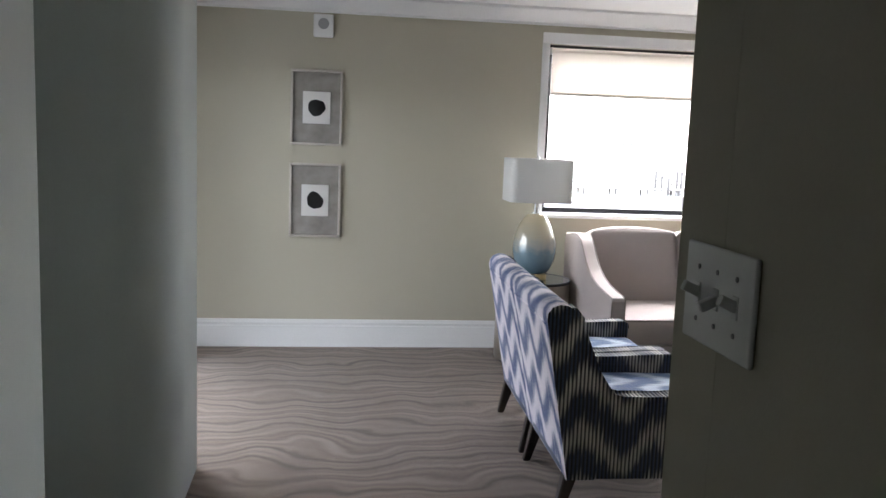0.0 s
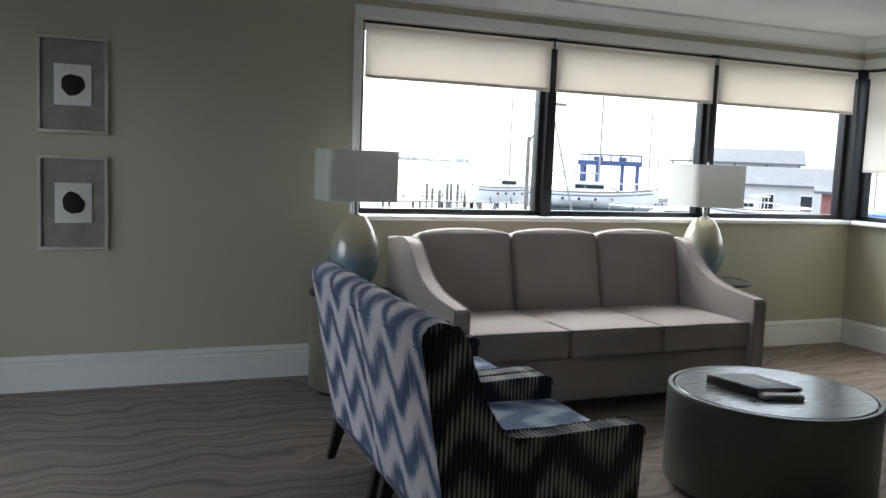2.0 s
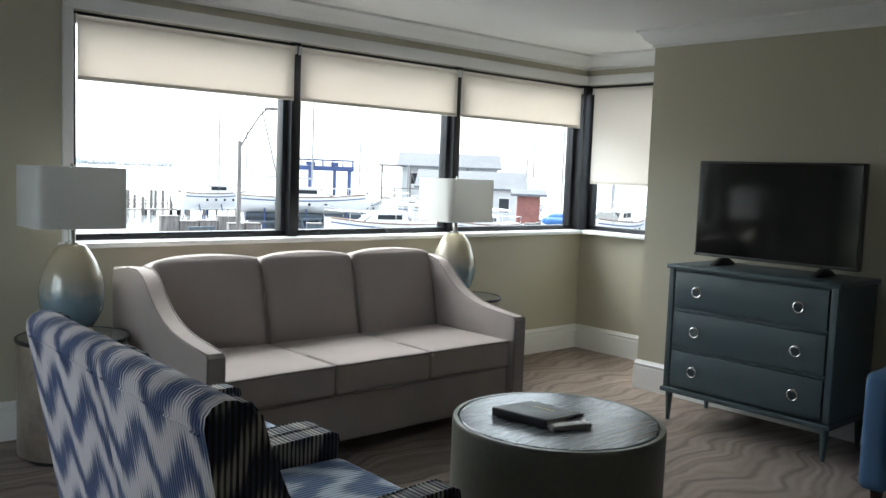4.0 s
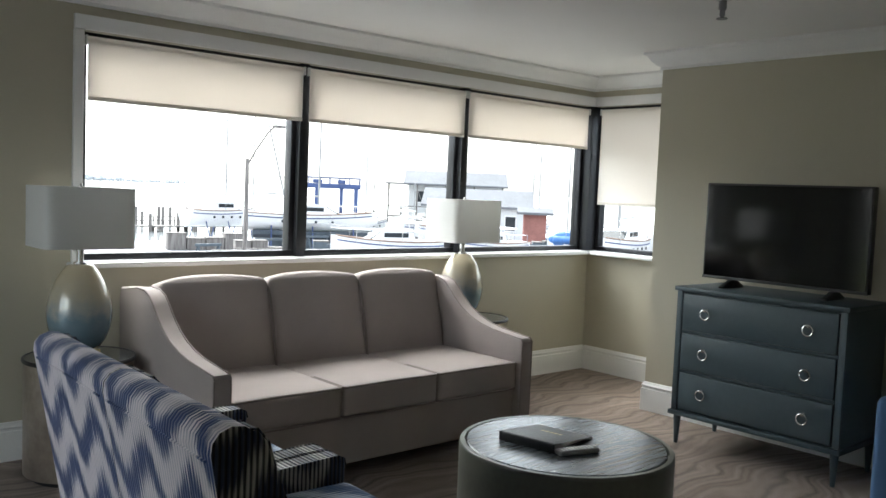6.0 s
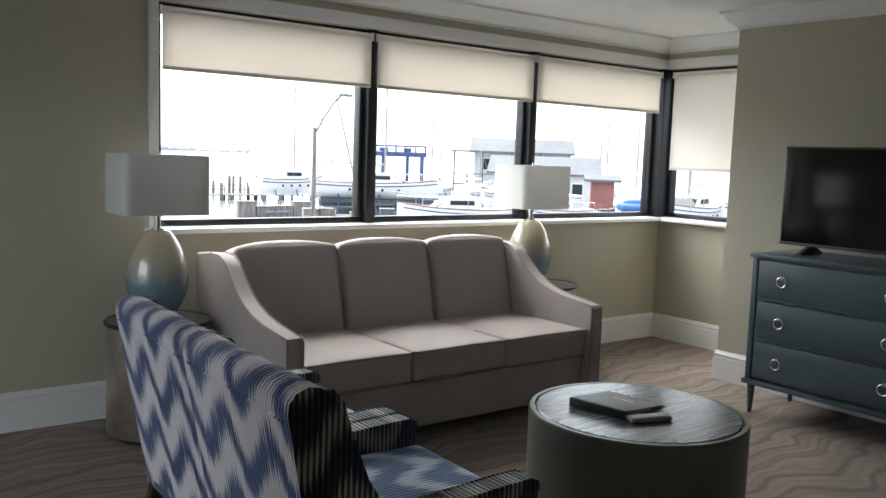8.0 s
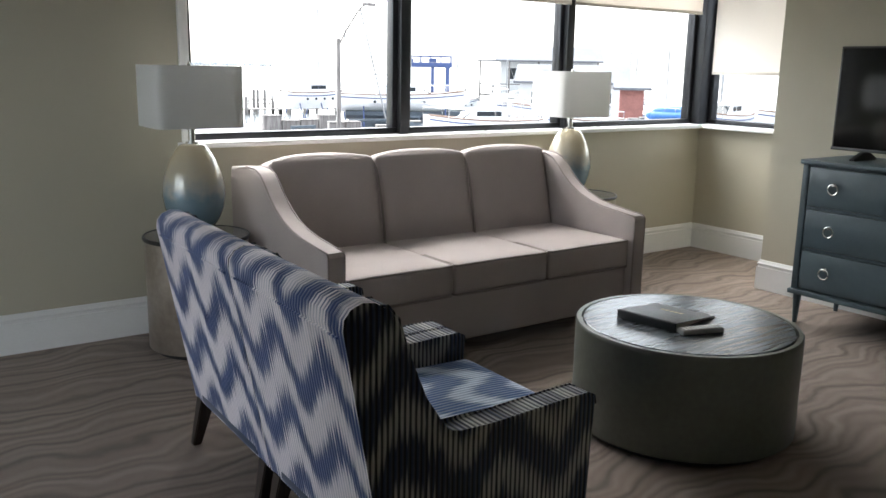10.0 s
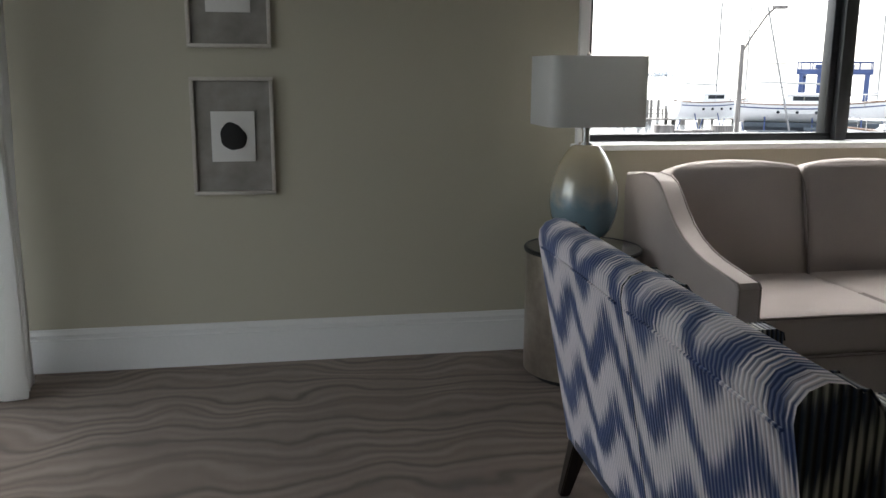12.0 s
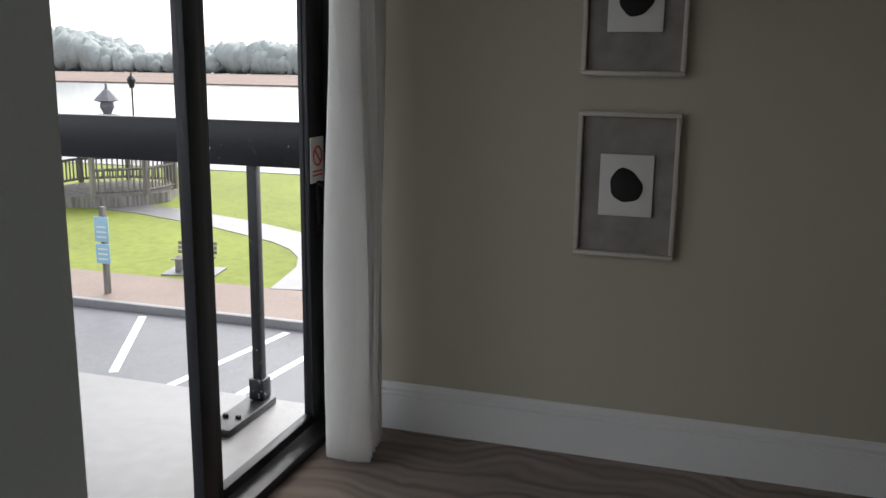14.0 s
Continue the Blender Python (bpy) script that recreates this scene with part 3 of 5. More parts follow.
def armchair(y0, y1, label):
    """An upholstered armchair that faces +x, between y0 and y1."""
    w = y1 - y0
    turn, far = radians(-1.5), (y0 + y1) / 2 - 3.375
    c = thing("armchair", pose(0.94 - math.sin(turn) * far, 3.375 + math.cos(turn) * far, 0, 0, 0, -1.5), label, "armchair", "armchairs side by side")
    h = w / 2 - 0.004
    # side panel: arm in front, wing rising to the back
    side = [(0.045, 0.175), (-0.05, 0.80), (-0.042, 0.845), (-0.015, 0.868), (0.028, 0.866), (0.058, 0.83), (0.085, 0.74), (0.13, 0.63), (0.165, 0.555), (0.195, 0.515), (0.235, 0.505),
            (0.40, 0.515), (0.58, 0.525), (0.665, 0.527), (0.69, 0.515), (0.695, 0.49), (0.68, 0.175)]
    for a, b in ((-h, -h + 0.085), (h - 0.085, h)):
        o = part("side", extrude_profile(side, 1, a, b, 0.012, 3), IKAT_SIDE_SHADED, c)
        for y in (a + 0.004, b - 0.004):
            part("piping", tube([(x, y, z) for x, z in side[3:16]], 0.003), IKAT_SIDE_SHADED, o)
    part("seat_base", box(0.02, 0.665, -h + 0.086, h - 0.086, 0.175, 0.30, 0.012, 2), IKAT_SIDE_SHADED, c)
    # The seat's velvet is bluer and brighter, with daylight from above in its colour.
    part("seat_cushion", cushion(0.60, w - 0.185, 0.15, 0.035, 0.014, centre=(0.40, 0, 0.372)), IKAT_SEAT_LIT, c)
    back = [(0.026, 0.172), (-0.079, 0.775), (-0.088, 0.82), (-0.085, 0.848), (-0.068, 0.870), (-0.038, 0.882), (-0.005, 0.878), (0.025, 0.86), (0.045, 0.825), (0.06, 0.78), (0.14, 0.44), (0.14, 0.172)]
    crest = part("backrest", extrude_profile(back, 1, -h + 0.001, h - 0.001, 0.005, 2), IKAT_BACK, c)
    crest.data.materials.append(IKAT_SIDE_SHADED)
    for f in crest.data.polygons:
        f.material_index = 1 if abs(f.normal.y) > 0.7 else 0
    part("piping", tube([(-0.087, -h + 0.03, 0.80), (-0.0865, 0.0, 0.803), (-0.087, h - 0.03, 0.80)], 0.0035), IKAT_BACK, crest)
    for x, dx in ((0.05, -0.045), (0.62, 0.02)):
        for s in (-1, 1):
            part("leg", taper(x + dx, s * (h - 0.05), x, s * (h - 0.055), 0.032, 0.055, 0.0, 0.18), DARK_WOOD, c, "dark tapered wooden leg")
    return c


armchair(3.375, 4.090, "blue and white ikat armchair with dark legs, beside its twin")
armchair(4.0845, 4.80, "blue and white ikat armchair with dark legs, beside the side table")


def coffee_table():
    c = thing("coffee_table", pose(2.672, 3.885, 0), "round drum coffee table with a dark grey oak top", "coffee table")
    part("plinth", lathe([(0.395, 0.0), (0.395, 0.025)], 64), PLASTIC, c)
    part("drum", lathe([(0.424, 0.025), (0.433, 0.03), (0.434, 0.05), (0.434, 0.405), (0.433, 0.419), (0.429, 0.424), (0.412, 0.424), (0.410, 0.408)], 96), DRUM, c)
    part("tabletop", lathe([(0.405, 0.404), (0.405, 0.421), (0.401, 0.425)], 96), TABLE_TOP, c, "brushed dark grey oak top")


coffee_table()


def side_table(x, y, label):
    c = thing("side_table", pose(x, y, 0), label, "side table", "side tables beside the sofa")
    part("plinth", lathe([(0.205, 0.0), (0.205, 0.03)], 48), PLASTIC, c, "black recessed plinth")
    part("drum", lathe([(0.242, 0.03), (0.244, 0.034), (0.244, 0.545), (0.242, 0.555), (0.215, 0.555)], 64), CHAMPAGNE, c)
    part("rim", lathe([(0.215, 0.5555), (0.251, 0.557), (0.253, 0.562), (0.253, 0.571), (0.249, 0.5755), (0.243, 0.5755), (0.243, 0.565)], 64), PLASTIC, c, "black rim")
    part("tabletop", lathe([(0.242, 0.5655), (0.242, 0.5735)], 64), BLACKTOP, c, "dark polished top")


side_table(1.395, 5.82, "champagne metal drum side table with a dark top")
side_table(4.045, 5.91, "champagne metal drum side table with a dark top")


def table_lamp(x, y, z, label):
    c = thing("table_lamp", pose(x, y, z), label, "table lamp", "lamps beside the sofa")
    part("base", box(-0.075, 0.075, -0.075, 0.075, 0.0, 0.036, 0.003), BRASS, c, "square brass foot")
    prof = [(0.07, 0.036), (0.094, 0.046), (0.120, 0.082), (0.139, 0.135), (0.147, 0.19), (0.145, 0.24), (0.132, 0.30), (0.108, 0.36), (0.081, 0.405), (0.06, 0.43), (0.04, 0.437)]
    part("body", lathe(prof, 48), lamp_glass_mat, c, "glazed glass body, gold above, blue below")
    part("neck", lathe([(0.03, 0.437), (0.03, 0.445), (0.016, 0.449), (0.016, 0.50), (0.02, 0.50), (0.02, 0.56)], 24), CHROME, c)
    part("finial", lathe([(0.006, 0.782), (0.010, 0.797), (0.006, 0.812), (0.002, 0.818)], 16), CHROME, c)
    part("harp", tube([(0.0, 0.03 * math.sin(a), 0.56 + 0.222 * (1 - math.cos(a)) / 2) for a in [i * math.pi / 12 for i in range(13)]], 0.003), CHROME, c)
    # open-ended rounded-oblong shade
    n = 72
    bm = bmesh.new()
    def ring(s, zz):
        vs = []
        for k in range(n):
            a = 2 * math.pi * k / n
            ca, sa = math.cos(a), math.sin(a)
            e = 2 / 9
            vs.append(bm.verts.new((s * 0.208 * math.copysign(abs(ca) ** e, ca), s * 0.17 * math.copysign(abs(sa) ** e, sa), zz)))
        return vs
    rs = [ring(1.0, 0.518), ring(1.0, 0.66), ring(1.0, 0.800), ring(0.985, 0.800), ring(0.985, 0.66), ring(0.985, 0.518)]
    for a, b in zip(rs, rs[1:] + rs[:1]):
        for k in range(n):
            bm.faces.new((a[k], a[(k + 1) % n], b[(k + 1) % n], b[k]))
    part("shade", bm, LAMP_CLOTH, c, "white linen shade with rounded corners")


lamp_glass_mat = lamp_glass()
table_lamp(1.39, 5.82, 0.575, "table lamp with gold-to-blue glass body and white shade")
table_lamp(3.922, 5.90, 0.575, "table lamp with gold-to-blue glass body and white shade")


def dresser():
    d = thing("dresser", pose(4.36, 4.0, 0), "slate blue three-drawer dresser with ring pulls, under the television", "dresser")
    h = 0.495
    part("top", box(-0.02, 0.49, -h - 0.012, h + 0.012, 0.905, 0.93, 0.005), NAVY, d)
    part("body", box(0.012, 0.48, -h, h, 0.20, 0.904, 0.004), NAVY, d)
    for y in (-h, h - 0.035):
        part("corner_post", box(-0.006, 0.0115, y, y + 0.035, 0.20, 0.904, 0.003), NAVY, d)
    for k, z in enumerate((0.212, 0.445, 0.678)):
        dr = part("drawer", box(-0.010, 0.0115, -h + 0.045, h - 0.045, z + 0.003, z + 0.212, 0.003), NAVY, d)
        part("drawer_edge", box(0.0, 0.0118, -h + 0.036, h - 0.036, z + 0.2165, z + 0.2315, 0.003), NAVY, d)
        for y in (-0.30, 0.30):
            bm = lathe([(0.012, 0.0), (0.012, 0.008), (0.006, 0.016), (0.006, 0.022)], 16)
            bmesh.ops.rotate(bm, matrix=Matrix.Rotation(radians(-90), 3, "Y"), verts=bm.verts)
            bmesh.ops.translate(bm, vec=(-0.004, y, z + 0.128), verts=bm.verts)
            hd = part("handle", bm, CHROME, dr, "nickel ring pull")
            part("ring", tube([(-0.022, y + 0.028 * math.sin(a), z + 0.106 + 0.028 * math.cos(a)) for a in [i * math.pi / 12 for i in range(24)]], 0.0048, 8, closed=True), CHROME, hd)
    part("apron", box(-0.022, 0.49, -h - 0.012, h + 0.012, 0.172, 0.199, 0.005), NAVY, d)
    for x in (0.02, 0.445):
        for y in (-h + 0.03, h - 0.03):
            part("leg", lathe([(0.012, 0.0), (0.023, 0.172)], 16, centre=(x, y, 0)), NAVY, d, "dark tapered leg")


dresser()


def television():
    t = thing("television", pose(4.60, 4.005, 0.93), "black flat-screen television switched off on the dresser", "television")
    part("housing", box(0.0, 0.05, -0.485, 0.485, 0.045, 0.612, 0.006), PLASTIC, t)
    part("screen", box(-0.003, 0.001, -0.473, 0.473, 0.062, 0.600), SCREEN, t, "dark glossy screen", smooth=False)
    part("bezel", box(-0.006, 0.0, -0.485, 0.485, 0.045, 0.0615, 0.002), PLASTIC, t)
    for y in (-0.30, 0.30):
        f = part("foot", extrude_profile([(-0.10, 0.0), (0.13, 0.0), (0.13, 0.008), (0.04, 0.05), (0.01, 0.05), (-0.10, 0.008)], 1, y - 0.015, y + 0.015, 0.002), PLASTIC, t)


television()


def picture(x, z, seed, label):
    p = thing("picture_frame", pose(x, FAR, z), label, "picture", "pair of framed agates")
    w, h = 0.174, 0.253
    for a, b, c, d in ((-w, w, h - 0.016, h), (-w, w, -h, -h + 0.016)):
        part("frame_rail", box(a, b, -0.030, -0.002, c, d, 0.003), SILVER_FRAME, p)
    for a in (-w, w - 0.016):
        part("frame_stile", box(a, a + 0.016, -0.030, -0.002, -h + 0.0165, h - 0.0165, 0.003), SILVER_FRAME, p)
    part("mount", box(-w + 0.0165, w - 0.0165, -0.012, -0.003, -h + 0.0165, h - 0.0165), LINEN_MAT, p, "mottled grey mount", smooth=False)
    card = part("card", box(-0.092, 0.092, -0.022, -0.0125, -0.108, 0.108, 0.002), PAPER, p, "raised white card")
    rnd = random.Random(seed)
    ph = [rnd.uniform(0, 6.28) for _ in range(4)]
    bm = bmesh.new()
    out = [(0.048 * (1 + 0.07 * math.sin(2 * a + ph[0]) + 0.05 * math.sin(3 * a + ph[1]) + 0.02 * math.sin(7 * a + ph[2]))) for a in [i * 2 * math.pi / 48 for i in range(48)]]
    rings = []
    for s, y in ((1.0, -0.022), (1.0, -0.026), (0.9, -0.029)):
        rings.append([bm.verts.new((s * 1.14 * r * math.cos(i * 2 * math.pi / 48), y, s * 1.24 * r * math.sin(i * 2 * math.pi / 48))) for i, r in enumerate(out)])
    for a, b in zip(rings, rings[1:]):
        for k in range(48):
            bm.faces.new((a[k], a[(k + 1) % 48], b[(k + 1) % 48], b[k]))
    bm.faces.new(rings[-1])
    part("agate", bm, AGATE, p, "black agate slice")


picture(-0.077, 1.658, 4, "silver-framed black agate slice on grey mount, hung above its twin")
picture(-0.077, 1.03, 9, "silver-framed black agate slice on grey mount, hung below its twin")


def club_chair():
    c = thing("club_chair", pose(3.80, 2.77, 0), "plain blue upholstered club chair beside the dresser", "armchair")
    for a, b in ((-0.37, -0.25), (0.25, 0.37)):
        part("arm", cushion(0.72, b - a, 0.52, 0.035, 0.008, centre=(0.37, (a + b) / 2, 0.365)), BLUE_CLOTH, c)
    part("backrest", cushion(0.16, 0.74, 0.70, 0.05, 0.01, centre=(0.70, 0, 0.47)), BLUE_CLOTH, c)
    part("seat_base", box(0.02, 0.66, -0.245, 0.245, 0.11, 0.30, 0.015), BLUE_CLOTH, c)
    part("seat_cushion", cushion(0.64, 0.49, 0.15, 0.04, 0.015, centre=(0.31, 0, 0.375)), BLUE_CLOTH, c)
    for x in (0.07, 0.68):
        for y in (-0.3, 0.3):
            part("leg", taper(x, y, x, y, 0.03, 0.045, 0.0, 0.115), DARK_WOOD, c)


club_chair()

# ---- small things in the room ----
def speaker():
    s = thing("wall_alarm", pose(-0.04, FAR, 2.20), "white alarm sounder high on the wall", "alarm")
    part("housing", box(-0.067, 0.067, -0.045, -0.001, -0.075, 0.075, 0.012, 3), WHITE_PLASTIC, s)
    bm = lathe([(0.036, 0.0), (0.036, 0.004), (0.032, 0.006)], 32)
    bmesh.ops.rotate(bm, matrix=Matrix.Rotation(radians(90), 3, "X"), verts=bm.verts)
    bmesh.ops.translate(bm, vec=(0, -0.0445, 0.012), verts=bm.verts)
    part("grille", bm, GREY_PLASTIC, s, "round grey grille")


speaker()


def switch_plate():
    s = thing("light_switch", pose(HALL_R, 1.102, 1.344), "white three-gang toggle switch plate on the hallway wall", "light switch")
    part("plate", box(-0.007, -0.0005, -0.083, 0.083, -0.057, 0.057, 0.003, 3), WHITE_PLASTIC, s)
    for k, y in enumerate((-0.046, 0.0, 0.046)):
        up = (1, -1, 1)[k]
        bm = box(-0.022, 0.0, -0.005, 0.005, -0.006, 0.006, 0.002)
        bmesh.ops.rotate(bm, matrix=Matrix.Rotation(radians(24 * up), 3, "Y"), verts=bm.verts)
        bmesh.ops.translate(bm, vec=(-0.0055, y, 0), verts=bm.verts)
        part("toggle", bm, WHITE_PLASTIC, s)
        part("toggle_slot", box(-0.0085, -0.0068, y - 0.0065, y + 0.0065, -0.0125, 0.0125, 0.001), WHITE_PLASTIC, s)
        for z in (-0.03, 0.03):
            bm = lathe([(0.003, 0.0), (0.003, 0.001)], 12)
            bmesh.ops.rotate(bm, matrix=Matrix.Rotation(radians(-90), 3, "Y"), verts=bm.verts)
            bmesh.ops.translate(bm, vec=(-0.007, y, z), verts=bm.verts)
            part("screw", bm, GREY_PLASTIC, s)


switch_plate()


def sprinkler():
    s = thing("sprinkler_head", pose(3.75, 3.95, TOP), "small grey metal sprinkler head hanging from the ceiling", "sprinkler")
    part("escutcheon", lathe([(0.035, -0.006), (0.035, -0.001), (0.03, 0.0)], 24), WHITE_PLASTIC, s)
    part("body", lathe([(0.005, -0.085), (0.013, -0.075), (0.013, -0.05), (0.019, -0.045), (0.019, -0.006)], 16), GREY_PLASTIC, s)
    part("deflector", lathe([(0.026, -0.092), (0.026, -0.088), (0.005, -0.085)], 20), GREY_PLASTIC, s)


sprinkler()


def binder():
    b = thing("binder", pose(2.655, 3.965, 0.425, 0, 0, 9), "black leatherette guest binder lying on the coffee table", "binder")
    b.scale = (1.1, 1.1, 1.0)
    part("cover", box(-0.145, 0.125, -0.12, 0.12, 0.0, 0.003, 0.001), LEATHER, b)
    bm = box(-0.14, 0.125, -0.12, 0.12, 0.0, 0.003, 0.001)
    bmesh.ops.rotate(bm, matrix=Matrix.Rotation(radians(6), 3, "Y"), verts=bm.verts)
    bmesh.ops.translate(bm, vec=(-0.005, 0, 0.019), verts=bm.verts)
    top = part("cover", bm, LEATHER, b)
    part("spine", box(-0.151, -0.145, -0.12, 0.12, 0.0, 0.036, 0.003), LEATHER, b)
    part("pages", extrude_profile([(-0.135, 0.004), (0.10, 0.004), (0.10, 0.007), (-0.135, 0.028)], 1, -0.108, 0.108), PAPER, b, "white pages")
    for k, w in enumerate((0.011, 0.013, 0.009, 0.012, 0.010)):
        bm = box(-0.010, 0.010, 0, w, 0.0, 0.0006)
        bmesh.ops.rotate(bm, matrix=Matrix.Rotation(radians(6), 3, "Y"), verts=bm.verts)
        bmesh.ops.translate(bm, vec=(0.02, -0.045 + k * 0.019, 0.0208), verts=bm.verts)
        part("lettering", bm, GOLD_PRINT, top, "gold stamped lettering" if k == 0 else "")


def remote():
    r = thing("remote_control", pose(2.60, 3.765, 0.425, 0, 0, -18), "grey remote control lying beside the binder", "remote control")
    part("case", box(-0.09, 0.09, -0.025, 0.025, 0.0, 0.02, 0.006, 3), GREY_PLASTIC, r)
    key = None
    for i in range(9):
        for j in range(3):
            m = pose(-0.07 + i * 0.0165, -0.014 + j * 0.014, 0.0195)
            if key is None:
                key = part("button", box(-0.0055, 0.0055, -0.0045, 0.0045, 0.0, 0.0025, 0.001, 1), WHITE_PLASTIC, r)
                key.matrix_basis = m
            else:
                again(key, r, m)


binder()
remote()


def door_notice():
    n = thing("door_notice", pose(LEFT - 0.054, 6.085, 1.08), "white no-smoking notice stuck on the sliding door stile", "sign")
    part("card", box(0.0, 0.004, -0.055, 0.055, -0.085, 0.085, 0.001), PAPER, n)
    part("ban_ring", tube([(0.005, 0.035 * math.sin(a), 0.015 + 0.035 * math.cos(a)) for a in [i * math.pi / 14 for i in range(28)]], 0.004, 6, closed=True), RED_PRINT, n, "red ban ring")
    part("ban_bar", tube([(0.005, -0.024, 0.039), (0.005, 0.024, -0.009)], 0.004), RED_PRINT, n, "red ban bar")
    for z in (-0.045, -0.06):
        part("text_bar", box(0.004, 0.0046, -0.04, 0.04, z, z + 0.006), RED_PRINT, n, smooth=False)
    h = thing("door_pull", pose(LEFT - 0.054, 6.09, 0.90), "black pull handle on the sliding door stile", "handle")
    part("plate", box(0.0, 0.008, -0.018, 0.018, -0.10, 0.10, 0.003), PLASTIC, h)
    part("grip", tube([(0.006, 0, -0.08), (0.035, 0, -0.07), (0.04, 0, 0.0), (0.035, 0, 0.07), (0.006, 0, 0.08)], 0.008, 8), PLASTIC, h)


door_notice()

# ---- outdoors: materials ----
ASPHALT = material("wet_pale_asphalt", (0.10, 0.104, 0.115), 0.5, vary=0.2, grain=8, bump=0.2, stain=0.35)
YARD = material("gravelly_hardstanding", (0.26, 0.25, 0.27), 0.75, vary=0.45, grain=2.5, bump=0.4, stain=0.5)
# Far shore trees: pale grey because distance haze is painted into the colour.
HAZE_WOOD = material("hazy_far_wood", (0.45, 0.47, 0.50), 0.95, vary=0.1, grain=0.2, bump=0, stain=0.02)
CONCRETE = material("wet_concrete", (0.17, 0.17, 0.175), 0.42, vary=0.15, grain=12, bump=0.15, stain=1.2)
BRICK_WALK = material("pink_brick_paving", (0.20, 0.15, 0.125), 0.7, vary=0.2, grain=14, bump=0.2, stain=0.8)
GRASS = material("mown_grass", (0.165, 0.20, 0.026), 0.9, vary=0.3, grain=5, bump=0.4, stain=0.25)
LINE_PAINT = material("white_line_paint", (0.7, 0.7, 0.7), 0.6, vary=0.12, grain=20, bump=0.1)
WATER = material("grey_river_water", (0.30, 0.32, 0.33), 0.12, vary=0.1, grain=0.6, bump=0.2, stain=0.02)
MARSH = material("tan_marsh_grass", (0.20, 0.145, 0.12), 0.95, vary=0.3, grain=0.3, bump=0.2, stain=0.02)
# Foliage lightened and greyed; the haze over the river is in this colour.
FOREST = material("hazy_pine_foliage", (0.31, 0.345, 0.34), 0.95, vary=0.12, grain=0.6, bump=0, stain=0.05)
BLACK_RAIL = material("black_painted_steel", (0.016, 0.017, 0.02), 0.35, 0.3, vary=0.3, grain=45, bump=0.1)
GREY_TIMBER = wood_material("weathered_timber", (0.12, 0.108, 0.10), (0.28, 0.26, 0.245), 2, 0.8, 6)
ROOF_GREY = material("grey_shingle_roof", (0.15, 0.155, 0.17), 0.7, vary=0.2, grain=4, bump=0.3, stain=0.5)
HULL_WHITE = material("white_hull_gelcoat", (0.82, 0.82, 0.82), 0.25, vary=0.06, grain=5, bump=0.0, stain=0.6)
ANTIFOUL = material("dark_antifouling", (0.085, 0.105, 0.125), 0.7, vary=0.3, grain=6, bump=0.1, stain=1)
STEEL_BLUE = material("blue_painted_steel", (0.05, 0.08, 0.20), 0.5, 0.2, vary=0.15, grain=8, bump=0.05)
TEAK = material("oiled_teak", (0.20, 0.12, 0.08), 0.6, vary=0.2, grain=8, bump=0.1)
TARP = material("blue_tarpaulin", (0.05, 0.16, 0.42), 0.5, vary=0.2, grain=6, bump=0.3)
BRICK_RED = material("red_brick", (0.30, 0.13, 0.11), 0.8, vary=0.25, grain=10, bump=0.2)
SIDING = material("white_siding", (0.66, 0.67, 0.67), 0.6, vary=0.08, grain=8, bump=0.05)
DARK_GLASS = material("dark_window_glass", (0.02, 0.025, 0.03), 0.08, vary=0.1, grain=4, bump=0.0)
SIGN_BLUE = material("pale_blue_sign", (0.30, 0.50, 0.60), 0.4, vary=0.08, grain=20, bump=0.0)
G = -3.2


def sheet(x0, x1, y0, y1, z, t=0.3):
    return box(x0, x1, y0, y1, z - t, z)


setting("ground", sheet(-2500, 2500, -2500, 2500, G - 0.12), ASPHALT, "pale wet ground reaching the horizon", "ground", False)
setting("road", sheet(-90, 60, 6.5, 16.5, G), ASPHALT, "wet pale asphalt car park", "car park", False)
setting("ground_yard", sheet(-4.5, 90, 18.551, 64, G + 0.001), YARD, "wet boatyard hardstanding", "ground", False)
setting("pavement", sheet(-90, 60, 16.65, 18.55, G + 0.14), BRICK_WALK, "pink brick pavement along the car park", "pavement", False)
setting("kerb", box(-90, 60, 16.5, 16.649, G - 0.2, G + 0.15, 0.02), CONCRETE, "concrete kerb of the car park", "kerb")
setting("lawn", sheet(-90, -4.501, 18.551, 36, G + 0.13), GRASS, "bright mown lawn beside the water", "lawn", False)
setting("quay", sheet(-90, -4.501, 36.001, 38.4, G + 0.16), CONCRETE, "pale concrete quay at the water's edge", "quay", False)
setting("water", sheet(-2400, 4.5, 38.401, 2400, G - 0.05), WATER, "pale grey river under an overcast sky", "water", False)
setting("water", sheet(4.501, 2400, 64.001, 2400, G - 0.05), WATER, "pale grey harbour water", "water", False)
setting("marsh", sheet(-900, 20, 190, 430, G + 0.3), MARSH, "tan marsh grass across the river", "marsh", False)


def strip(pts, w, z, t):
    bm = bmesh.new()
    rows = []
    for i, p in enumerate(pts):
        a, b = Vector(pts[max(0, i - 1)]), Vector(pts[min(len(pts) - 1, i + 1)])
        d = (b - a).normalized()
        n = Vector((-d.y, d.x)) * w / 2
        rows.append([bm.verts.new((p[0] + s * n.x, p[1] + s * n.y, zz)) for s, zz in ((1, z), (-1, z), (-1, z - t), (1, z - t))])
    for a, b in zip(rows, rows[1:]):
        for k in range(4):
            bm.faces.new((a[k], a[(k + 1) % 4], b[(k + 1) % 4], b[k]))
    bm.faces.new(rows[0])
    bm.faces.new(rows[-1][::-1])
    return bm


